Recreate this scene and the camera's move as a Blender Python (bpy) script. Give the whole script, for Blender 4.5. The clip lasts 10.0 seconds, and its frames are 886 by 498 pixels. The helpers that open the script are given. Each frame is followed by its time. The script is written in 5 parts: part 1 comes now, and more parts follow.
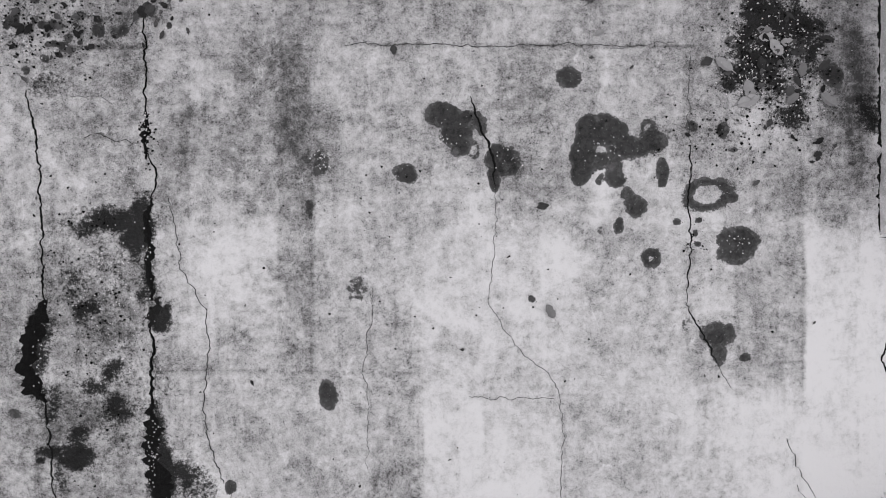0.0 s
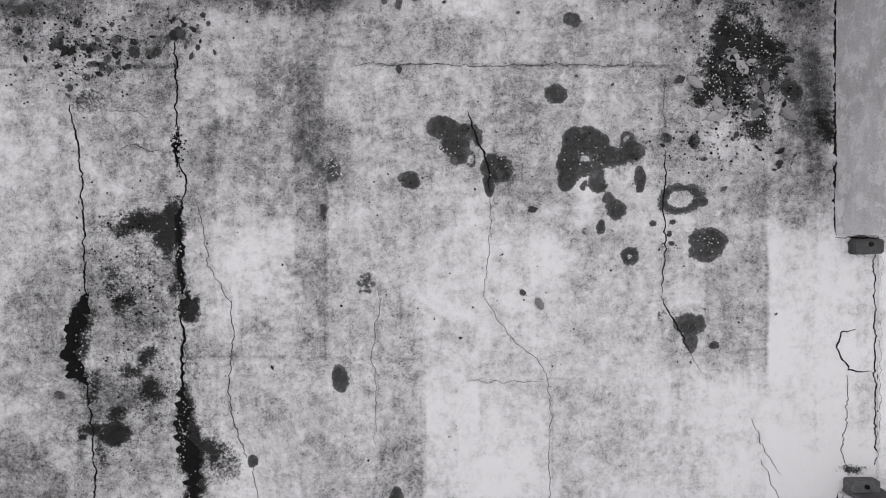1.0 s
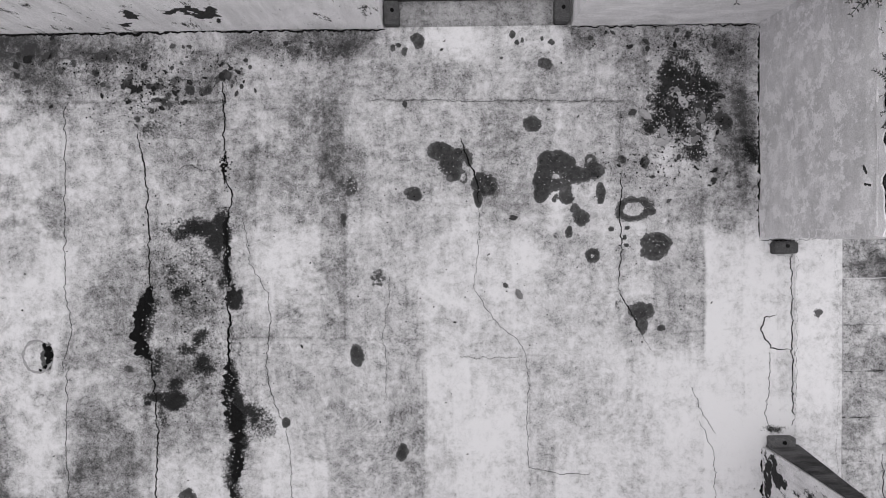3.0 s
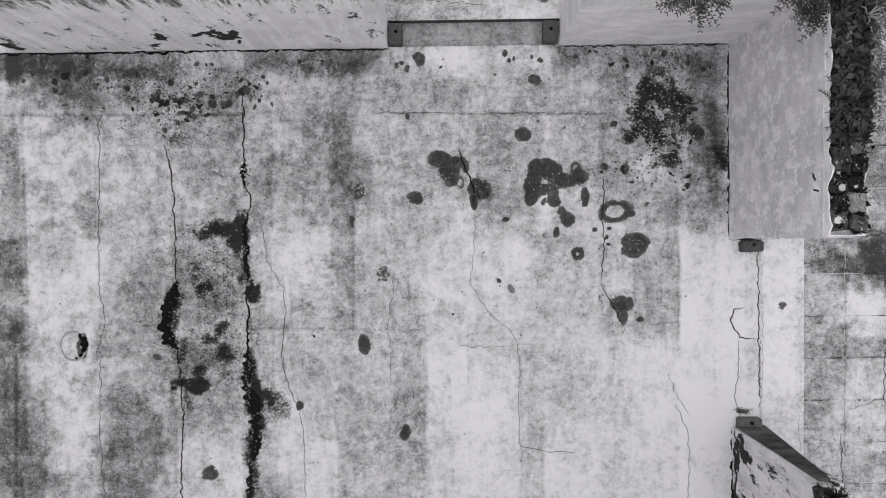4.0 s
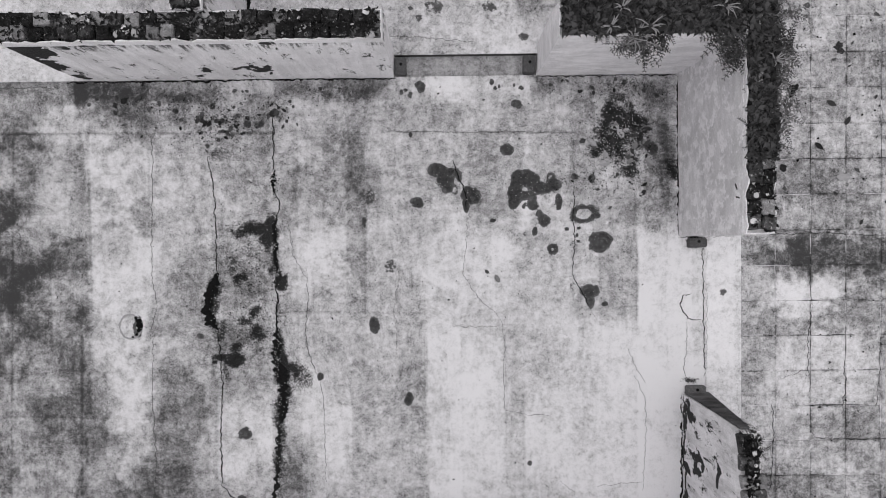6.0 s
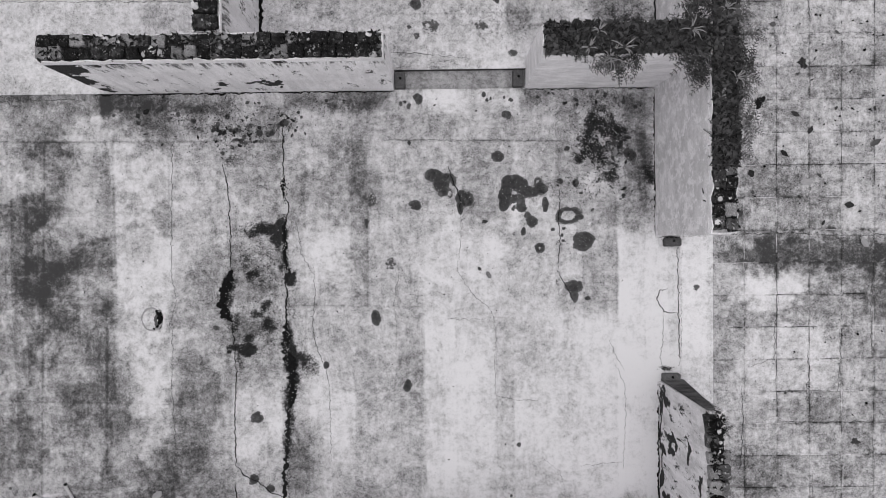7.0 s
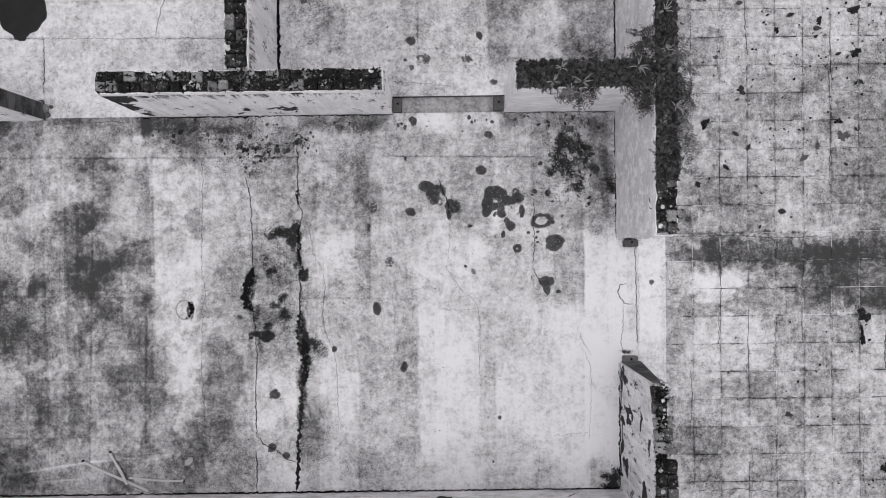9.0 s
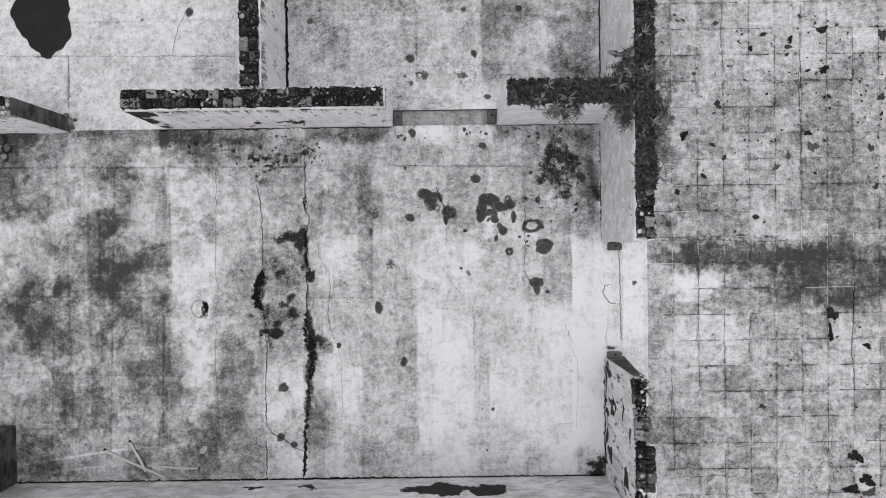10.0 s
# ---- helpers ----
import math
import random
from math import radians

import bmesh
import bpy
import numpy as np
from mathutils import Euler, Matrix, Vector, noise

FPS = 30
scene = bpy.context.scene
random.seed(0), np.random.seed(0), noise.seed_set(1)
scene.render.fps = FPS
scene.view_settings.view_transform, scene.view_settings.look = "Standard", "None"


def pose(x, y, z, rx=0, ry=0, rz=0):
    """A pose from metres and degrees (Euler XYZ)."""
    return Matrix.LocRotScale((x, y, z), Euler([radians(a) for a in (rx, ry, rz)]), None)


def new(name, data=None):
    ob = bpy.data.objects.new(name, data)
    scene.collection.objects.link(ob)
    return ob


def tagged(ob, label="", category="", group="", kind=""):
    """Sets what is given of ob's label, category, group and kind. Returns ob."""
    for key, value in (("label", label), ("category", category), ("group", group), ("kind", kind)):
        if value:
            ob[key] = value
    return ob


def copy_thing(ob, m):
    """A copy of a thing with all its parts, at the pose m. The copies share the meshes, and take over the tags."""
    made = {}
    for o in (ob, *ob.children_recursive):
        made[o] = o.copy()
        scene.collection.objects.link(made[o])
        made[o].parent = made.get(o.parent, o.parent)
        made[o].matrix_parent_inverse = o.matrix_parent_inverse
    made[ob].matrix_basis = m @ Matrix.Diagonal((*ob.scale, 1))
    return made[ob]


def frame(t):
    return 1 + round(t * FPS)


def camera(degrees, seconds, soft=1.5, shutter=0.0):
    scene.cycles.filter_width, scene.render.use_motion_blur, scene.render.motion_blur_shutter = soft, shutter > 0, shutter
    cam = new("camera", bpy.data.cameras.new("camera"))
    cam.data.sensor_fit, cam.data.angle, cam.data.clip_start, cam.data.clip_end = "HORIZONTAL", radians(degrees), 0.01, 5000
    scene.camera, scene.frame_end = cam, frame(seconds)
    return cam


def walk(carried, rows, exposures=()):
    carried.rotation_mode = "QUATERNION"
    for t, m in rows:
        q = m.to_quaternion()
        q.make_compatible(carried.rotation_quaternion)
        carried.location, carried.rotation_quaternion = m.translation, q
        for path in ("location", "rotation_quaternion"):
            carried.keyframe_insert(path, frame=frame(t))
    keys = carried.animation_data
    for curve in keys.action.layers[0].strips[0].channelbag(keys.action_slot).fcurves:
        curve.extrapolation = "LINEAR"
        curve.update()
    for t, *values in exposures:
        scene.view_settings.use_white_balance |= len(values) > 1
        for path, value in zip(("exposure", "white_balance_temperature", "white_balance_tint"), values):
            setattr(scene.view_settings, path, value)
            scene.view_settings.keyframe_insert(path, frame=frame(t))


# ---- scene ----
cam = camera(72.0, 10.0, soft=1.0)
PATH = [
    (0, 0.608, 0.912, 2.524, -1.17, 0.19, -0.62),
    (0.5, 0.609, 0.917, 2.666, -1.29, 0.22, -0.63),
    (1, 0.615, 0.923, 2.815, -1.38, 0.32, -0.61),
    (1.5, 0.619, 0.929, 2.966, -1.37, 0.38, -0.55),
    (2, 0.618, 0.934, 3.132, -1.33, 0.36, -0.59),
    (2.5, 0.630, 0.944, 3.294, -1.40, 0.42, -0.63),
    (4, 0.642, 0.945, 3.818, -1.39, 0.36, -0.70),
    (4.5, 0.644, 0.937, 3.995, -1.31, 0.26, -0.71),
    (5, 0.640, 0.932, 4.181, -1.29, 0.15, -0.70),
    (5.5, 0.639, 0.929, 4.372, -1.30, 0.10, -0.72),
    (7, 0.676, 0.921, 4.975, -1.23, 0.06, -0.75),
    (7.5, 0.696, 0.908, 5.174, -1.13, 0.11, -0.76),
    (8, 0.718, 0.892, 5.384, -0.93, 0.10, -0.77),
    (8.5, 0.738, 0.887, 5.593, -0.82, 0.08, -0.80),
    (9, 0.760, 0.899, 5.808, -0.81, 0.07, -0.79),
    (9.5, 0.778, 0.915, 6.025, -0.78, 0.05, -0.83),
    (10, 0.789, 0.930, 6.237, -0.75, 0.06, -0.80),
]
walk(cam, [(t, pose(x, y, z, rx, ry, rz)) for t, x, y, z, rx, ry, rz in PATH], exposures=((0, 0.63), (5.5, 0.62), (10, 0.75)))

# ---- light: an even overcast sky, filmed in black and white ----
world = bpy.data.worlds.new("overcast_sky")
scene.world = world
world.use_nodes = True
wn, wl = world.node_tree.nodes, world.node_tree.links
sky = wn.new("ShaderNodeTexSky")
sky.sky_type, sky.sun_disc = "NISHITA", False
sky.sun_elevation, sky.sun_rotation = radians(84), radians(180)
grey = wn.new("ShaderNodeRGBToBW")
wl.new(sky.outputs[0], grey.inputs[0])
wl.new(grey.outputs[0], wn["Background"].inputs["Color"])
wn["Background"].inputs["Strength"].default_value = 0.15
sun = new("sun", bpy.data.lights.new("sun", "SUN"))
sun.data.energy, sun.data.angle = 0.55, radians(70)
sun.rotation_euler = (radians(6), 0, 0)


# ---- materials ----
class Net:
    """A small helper to write a node material line by line."""

    def __init__(self, name):
        self.mat = bpy.data.materials.new(name)
        self.mat.use_nodes = True
        self.nodes, self.links = self.mat.node_tree.nodes, self.mat.node_tree.links
        self.bsdf = self.nodes["Principled BSDF"]
        self.pos = self.nodes.new("ShaderNodeNewGeometry").outputs["Position"]

    def put(self, socket, value):
        if hasattr(value, "is_linked"):
            self.links.new(value, socket)
        else:
            socket.default_value = value

    def noise(self, scale, detail=4.0, rough=0.6, vector=None, stretch=None, warp=0.0):
        n = self.nodes.new("ShaderNodeTexNoise")
        v = vector or self.pos
        if stretch:
            m = self.nodes.new("ShaderNodeMapping")
            m.inputs["Scale"].default_value = stretch
            self.links.new(v, m.inputs["Vector"])
            v = m.outputs[0]
        self.links.new(v, n.inputs["Vector"])
        n.inputs["Scale"].default_value, n.inputs["Detail"].default_value = scale, detail
        n.inputs["Roughness"].default_value, n.inputs["Distortion"].default_value = rough, warp
        return n.outputs["Fac"]

    def math(self, op, a, b=0.0, c=0.0):
        m = self.nodes.new("ShaderNodeMath")
        m.operation = op
        for s, v in zip(m.inputs, (a, b, c)):
            self.put(s, v)
        return m.outputs[0]

    def step(self, value, low, high, to0=0.0, to1=1.0):
        m = self.nodes.new("ShaderNodeMapRange")
        m.interpolation_type = "SMOOTHSTEP"
        for s, v in zip(m.inputs, (value, low, high, to0, to1)):
            self.put(s, v)
        return m.outputs[0]

    def height(self):
        n = self.nodes.new("ShaderNodeSeparateXYZ")
        self.links.new(self.pos, n.inputs[0])
        return n.outputs[2]

    def patch(self, centre, radii, warp):
        """1 inside a ragged oval of the given radii, falling to 0 outside."""
        w = self.nodes.new("ShaderNodeTexNoise")
        self.links.new(self.pos, w.inputs["Vector"])
        w.inputs["Scale"].default_value, w.inputs["Detail"].default_value = 7.0, 6.0
        off = self.vector("MULTIPLY", self.vector("SUBTRACT", w.outputs["Color"], (0.5, 0.5, 0.5)), (warp * 2,) * 3)
        p = self.vector("SUBTRACT", self.vector("ADD", self.pos, off), centre)
        p = self.vector("DIVIDE", p, radii)
        n = self.nodes.new("ShaderNodeVectorMath")
        n.operation = "LENGTH"
        self.links.new(p, n.inputs[0])
        return self.step(n.outputs["Value"], 1.3, 0.6)

    def vector(self, op, a, b):
        n = self.nodes.new("ShaderNodeVectorMath")
        n.operation = op
        self.put(n.inputs[0], a)
        self.put(n.inputs[1], b)
        return n.outputs[0]

    def attr(self, name):
        n = self.nodes.new("ShaderNodeAttribute")
        n.attribute_name = name
        return n.outputs["Fac"]

    def random(self):
        return self.nodes.new("ShaderNodeObjectInfo").outputs["Random"]

    def island(self):
        return self.nodes.new("ShaderNodeNewGeometry").outputs["Random Per Island"]

    def blend(self, fac, a, b):
        """From value a to value b by fac."""
        m = self.nodes.new("ShaderNodeMix")
        self.put(m.inputs[0], fac)
        self.put(m.inputs[2], a)
        self.put(m.inputs[3], b)
        return m.outputs[0]

    def finish(self, value, rough=0.9, bump=None, strength=0.4, distance=0.01, tint=(1.01, 0.985, 1.025)):
        c = self.nodes.new("ShaderNodeCombineColor")
        for s, k in zip(c.inputs, tint):
            self.put(s, self.math("MULTIPLY", value, k))
        self.links.new(c.outputs[0], self.bsdf.inputs["Base Color"])
        self.put(self.bsdf.inputs["Roughness"], rough)
        self.bsdf.inputs["Specular IOR Level"].default_value = 0.12
        if bump is not None:
            b = self.nodes.new("ShaderNodeBump")
            b.inputs["Strength"].default_value, b.inputs["Distance"].default_value = strength, distance
            self.links.new(bump, b.inputs["Height"])
            self.links.new(b.outputs[0], self.bsdf.inputs["Normal"])
        return self.mat


def concrete(name, low, high, attributes=False, base=0.5, marks=(), patchy=0.07, busy=0.65, moving=False):
    """Worn screed: clouds, scuffed patches, mottles, hairlines, sand grain and pits; with attributes, stains by the fields of the mesh."""
    n = Net(name)
    shift = n.vector("ADD", n.pos, (7.0, 3.0, 0.0))
    grime = n.noise(2.4, 12, 0.62, warp=0.15)
    blot = n.noise(8.0, 12, 0.68, warp=0.2)
    pale = n.noise(5.2, 12, 0.70, vector=shift, warp=0.15)
    scuff = n.noise(17.0, 8, 0.72, vector=shift, warp=0.3)
    mid = n.step(n.noise(34.0, 6, 0.70, warp=0.4), 0.34, 0.66)
    down = n.step(n.noise(5.5, 7, 0.72, stretch=(3.0, 0.6, 1.0), warp=0.2), 0.38, 0.62)
    across = n.step(n.noise(5.0, 8, 0.7, stretch=(0.8, 2.6, 1.0), warp=0.2), 0.38, 0.62)
    speck = n.noise(70.0, 5, 0.72)
    grain = n.noise(150.0, 4, 0.8)
    fine = n.noise(330.0, 2, 0.7)
    t = n.attr("tone") if attributes else base
    if moving:
        t = n.math("ADD", t, n.math("MULTIPLY_ADD", n.random(), 0.13, -0.065))
    for field, k in ((n.step(grime, 0.43, 0.56), -patchy), (n.step(blot, 0.45, 0.57), -0.10 * busy), (n.step(pale, 0.49, 0.57), 0.08 * busy),
                     (n.step(scuff, 0.52, 0.57), 0.08), (n.step(scuff, 0.47, 0.41), -0.09), (mid, 0.14), (down, 0.07), (across, 0.09 * busy)):
        t = n.math("ADD", t, n.math("MULTIPLY_ADD", field, k, -k * 0.4))
    if moving:
        own = n.nodes.new("ShaderNodeSeparateXYZ")
        n.links.new(n.nodes.new("ShaderNodeTexCoord").outputs["Object"], own.inputs[0])
        rim = n.math("MAXIMUM", n.math("ABSOLUTE", own.outputs[0]), n.math("ABSOLUTE", own.outputs[1]))
        rim = n.math("ADD", rim, n.math("MULTIPLY_ADD", n.noise(14.0, 7, 0.72), 0.10, -0.05))
        t = n.math("ADD", t, n.math("MULTIPLY", n.math("MULTIPLY", n.step(rim, 0.108, 0.136), n.step(pale, 0.60, 0.42, 0.0, 1.0)), -0.16))
    for x, y, rx, ry, change in marks:
        t = n.math("ADD", t, n.math("MULTIPLY", n.patch((x, y, 0), (rx, ry, 9), 0.25), change))
    worn = n.math("MULTIPLY", n.step(t, 0.90, 0.35), n.step(blot, 0.40, 0.60, 0.5, 1.0))
    t = n.math("ADD", t, n.math("MULTIPLY", n.step(speck, 0.55, 0.63), n.math("MULTIPLY_ADD", worn, -0.24, -0.06)))
    t = n.math("ADD", t, n.math("MULTIPLY", n.step(speck, 0.44, 0.36), n.math("MULTIPLY_ADD", worn, 0.12, 0.03)))
    t = n.math("ADD", t, n.math("MULTIPLY", n.step(grain, 0.50, 0.60), n.math("MULTIPLY_ADD", worn, -0.15, -0.07)))
    t = n.math("ADD", t, n.math("MULTIPLY_ADD", n.step(fine, 0.36, 0.68), 0.11, -0.04))
    hair = n.math("ABSOLUTE", n.math("SUBTRACT", n.noise(3.4, 5, 0.55, vector=shift, warp=0.6), 0.5))
    hair = n.math("MULTIPLY", n.step(hair, 0.0035, 0.0), n.step(pale, 0.50, 0.56))
    t = n.math("ADD", t, n.math("MULTIPLY", hair, -0.16))
    scratch = n.math("ABSOLUTE", n.math("SUBTRACT", n.noise(7.0, 2, 0.4, vector=n.vector("ADD", n.pos, (1.0, 9.0, 0.0)), stretch=(1.0, 0.35, 1.0)), 0.5))
    t = n.math("ADD", t, n.math("MULTIPLY", n.math("MULTIPLY", n.step(scratch, 0.005, 0.0), n.step(scuff, 0.50, 0.58)), 0.14))
    v = n.step(t, 0.0, 1.0, low, high)
    rough = 0.9
    if attributes:
        edge = n.math("MULTIPLY_ADD", mid, 0.22, n.math("MULTIPLY_ADD", n.noise(24.0, 6, 0.72), 1.5, -0.86))
        s = n.math("ADD", n.attr("stain"), n.math("MULTIPLY", edge, n.step(n.attr("stain"), 0.0, 0.3)))
        mask = n.step(s, 0.42, 0.60)
        deep = n.step(n.math("ADD", s, n.math("MULTIPLY_ADD", scuff, 1.6, -0.8)), 0.62, 1.05)
        rim = n.math("MULTIPLY", n.step(s, 0.44, 0.54), n.step(s, 0.78, 0.60))
        damp = n.blend(deep, 0.056, 0.013)
        damp = n.blend(n.math("MULTIPLY", rim, 0.6), damp, 0.03)
        damp = n.math("MULTIPLY", damp, n.step(n.math("ADD", mid, n.math("MULTIPLY", fine, 0.6)), 0.2, 1.3, 0.55, 1.7))
        damp = n.blend(n.math("MULTIPLY", n.step(n.noise(95.0, 2, 0.5), 0.69, 0.73), 0.7), damp, 0.5)
        v = n.blend(n.math("MULTIPLY", mask, 0.94), v, damp)
        m = n.math("ADD", n.attr("moss"), n.math("MULTIPLY_ADD", n.noise(20.0, 8, 0.74, warp=0.3), 2.0, n.math("MULTIPLY_ADD", speck, 2.4, -2.36)))
        m = n.math("ADD", m, n.math("MULTIPLY_ADD", fine, 0.9, n.math("MULTIPLY_ADD", grain, 0.9, -0.9)))
        m = n.math("MULTIPLY", m, n.step(n.attr("moss"), 0.02, 0.25))
        black = n.math("MULTIPLY", n.step(n.math("ADD", fine, n.math("MULTIPLY_ADD", speck, 0.9, -0.45)), 0.36, 0.80, 0.45, 3.0), 0.009)
        v = n.blend(n.math("MULTIPLY", n.step(m, 0.12, 0.90), 0.97), v, black)
        rough = n.blend(mask, 0.92, 0.65)
    bump = n.math("ADD", n.math("MULTIPLY", mid, 0.4), n.math("MULTIPLY_ADD", grain, 0.4, n.math("MULTIPLY", blot, 0.3)))
    return n.finish(v, rough, bump, 0.5, 0.006)


def plaster(name, low=0.3, high=0.72, streaks=0.5, flakes=0.0, marks=(), drips=0.0, along=False):
    """Old wall plaster: clouds, rain streaks, flaked places, black mould and marks of a shape of their own."""
    n = Net(name)
    cloud = n.step(n.noise(2.5, 6, 0.65, warp=0.5), 0.3, 0.7)
    run = n.step(n.noise(9.0, 7, 0.68, stretch=(0.45, 0.45, 1.3) if along else (1.6, 1.6, 0.25)), 0.33, 0.67)
    flake = n.noise(11.0, 10, 0.80, stretch=(0.9, 0.9, 1.1) if along else None, warp=0.05)
    grain = n.noise(160.0, 3, 0.75)
    t = n.math("MULTIPLY_ADD", cloud, 0.45, n.math("MULTIPLY", run, 0.55))
    v = n.step(t, 0.0, 1.0, low, high)
    v = n.math("MULTIPLY", v, n.step(grain, 0.3, 0.7, 0.80, 1.10))
    if flakes:
        v = n.blend(n.math("MULTIPLY", n.step(flake, 0.50, 0.55), flakes), v, n.step(grain, 0.3, 0.7, 0.74, 0.90))
    dirt = n.math("MULTIPLY", n.step(grain, 0.3, 0.75, 0.5, 1.8), 0.035)
    if streaks:
        dark = n.noise(11.0, 8, 0.8, stretch=(1.0, 1.0, 0.5), warp=0.3)
        v = n.blend(n.math("MULTIPLY", n.step(dark, 0.66 - 0.13 * streaks, 0.71 - 0.13 * streaks), min(1.0, streaks * 1.5)), v, dirt)
    if drips:
        lip = n.math("ADD", n.step(n.height(), 0.45, 0.92, 0.0, 0.30), n.noise(16.0, 7, 0.75, stretch=(1.3, 1.3, 0.28)))
        v = n.blend(n.math("MULTIPLY", n.step(lip, 0.69, 0.84), drips), v, dirt)
    for x, y, z, rx, ry, rz in marks:
        v = n.blend(n.step(n.patch((x, y, z), (rx, ry, rz), 0.20), 0.45, 0.6), v, dirt)
    return n.finish(v, 0.92, n.math("ADD", flake, n.math("MULTIPLY", grain, 0.4)), 0.6, 0.008)


def rubble(name, low, high, spots=0.0, scale=30.0):
    """Brick, stone, soil: dark and mottled, each piece of its own tone."""
    n = Net(name)
    a = n.noise(scale, 6, 0.7, warp=0.5)
    b = n.noise(scale * 6, 3, 0.7)
    t = n.math("MULTIPLY_ADD", n.math("POWER", n.random(), 2.5), 0.75, n.math("MULTIPLY_ADD", a, 0.9, -0.36))
    v = n.step(t, 0.0, 1.0, low, high)
    v = n.math("MULTIPLY", v, n.step(b, 0.3, 0.75, 0.6, 1.25))
    if spots:
        v = n.blend(n.math("MULTIPLY", n.step(n.noise(scale * 1.6, 7, 0.78), 0.57, 0.64), spots), v, 0.62)
    return n.finish(v, 0.95, n.math("ADD", a, b), 0.7, 0.01)


def leafy(name, low, high, rough=0.6):
    n = Net(name)
    t = n.math("ADD", n.math("MULTIPLY", n.island(), 0.6), n.math("MULTIPLY", n.noise(40.0, 3), 0.4))
    return n.finish(n.step(t, 0.1, 0.9, low, high), rough)


def dry(name, low, high, rough=0.8):
    n = Net(name)
    t = n.math("ADD", n.math("MULTIPLY", n.random(), 0.7), n.math("MULTIPLY", n.noise(55.0, 4), 0.4))
    return n.finish(n.step(t, 0.1, 1.0, low, high), rough, n.noise(80.0, 3), 0.3, 0.004)


M_FLOOR = concrete("worn_screed", 0.05, 0.715, True)
M_ROOM = concrete("pale_screed", 0.06, 0.76, True)
M_TILE = concrete("weathered_tile", 0.05, 0.76, base=0.505, patchy=0.08, busy=0.75, moving=True, marks=(
    (3.762, 0.74, 0.90, 0.15, -0.34), (4.8, 0.53, 0.70, 0.36, -0.32), (3.355, 0.414, 0.30, 0.13, 0.30), (4.9, 1.25, 0.60, 0.40, -0.10), (3.45, 1.15, 0.35, 0.30, -0.08), (4.048, 0.288, 0.925, 0.116, -0.12),
    (4.694, 2.125, 0.636, 0.636, -0.07), (3.305, 1.281, 0.289, 0.231, -0.12), (3.466, -0.109, 0.405, 0.347, 0.14), (3.983, -0.639, 0.694, 0.347, -0.05),
    (4.795, -0.36, 0.347, 0.347, 0.08), (3.225, -1.211, 0.347, 0.405, -0.10), (4.354, 2.99, 0.867, 0.405, 0.10)))
M_JOINT = concrete("dirty_joint", 0.02, 0.66, base=0.50, patchy=0.6, busy=2.0)
M_PLASTER = plaster("pale_plaster", 0.68, 0.90, 0.66, 0.0, (
    (-0.631, 2.108, 0.242, 0.085, 0.3, 0.10), (-0.713, 2.108, 0.296, 0.07, 0.3, 0.05), (-1.01, 2.108, 0.262, 0.06, 0.3, 0.07), (-1.128, 2.108, 0.111, 0.06, 0.3, 0.04),
    (-0.447, 2.108, 0.889, 0.07, 0.3, 0.04), (-2.011, 2.108, 0.141, 0.10, 0.3, 0.10), (-1.911, 2.108, 0.721, 0.10, 0.3, 0.16), (-1.971, 2.108, 0.427, 0.08, 0.3, 0.12),
    (-2.02, 2.108, 0.50, 0.06, 0.3, 0.40), (-1.95, 2.108, 0.84, 0.22, 0.3, 0.07), (-1.45, 2.108, 0.85, 0.30, 0.3, 0.04)), 0.9)
M_PLAIN = plaster("smooth_plaster", 0.66, 0.93, 0.12, along=True)
M_SOUTH = plaster("peeled_plaster", 0.42, 0.88, 0.2, 0.3, along=True, marks= (
    (-1.113, -1.505, 0.165, 0.13, 0.3, 0.05), (-0.611, -1.505, 0.182, 0.11, 0.3, 0.05), (0.671, -1.505, 0.28, 0.36, 0.3, 0.15), (1.169, -1.505, 0.297, 0.20, 0.3, 0.14), (1.949, -1.505, 0.127, 0.06, 0.3, 0.02)))
M_PATCHY = plaster("patchy_plaster", 0.54, 0.72, 0.06, 0.85, ((2.418, 1.171, 0.784, 0.3, 0.02, 0.02),), along=True)
M_MOULD = plaster("mouldy_plaster", 0.50, 0.84, 0.85, 0.4, (
    (2.42, -0.40, 0.16, 0.3, 0.06, 0.10), (2.42, -0.72, 0.28, 0.3, 0.05, 0.13), (2.42, -0.66, 0.55, 0.3, 0.06, 0.05), (2.42, -0.85, 0.74, 0.3, 0.12, 0.04),
    (2.42, -1.22, 0.18, 0.3, 0.14, 0.05), (2.42, -1.30, 0.62, 0.3, 0.15, 0.07), (2.42, -0.9, 0.05, 0.3, 0.6, 0.035)))
M_END = plaster("sooty_plaster", 0.03, 0.16, 0.5, along=True)
M_BRICK = rubble("sooty_brick", 0.010, 0.34, 0.75, 22.0)
M_CORE = rubble("mossy_mortar", 0.012, 0.06, 0.15)
M_DIRT = rubble("black_dirt", 0.006, 0.026, 0.0, 60.0)
M_CAKE = rubble("rotten_cake", 0.012, 0.11, 0.25, 45.0)
M_HAIR = rubble("crack_dust", 0.05, 0.26, 0.0, 25.0)
M_GRIT = dry("pale_grit", 0.25, 0.75)
M_STONE = rubble("grey_stone", 0.10, 0.34, 0.0, 40.0)
M_LEAF = leafy("weed_leaf", 0.012, 0.085)
M_FROND = leafy("dusty_frond", 0.05, 0.20)
M_BLADE = leafy("pale_leaf", 0.16, 0.40)
M_DEAD = dry("dead_leaf", 0.015, 0.10)
M_DEADPALE = dry("bleached_leaf", 0.18, 0.42)
M_STICK = dry("bleached_wood", 0.30, 0.55)
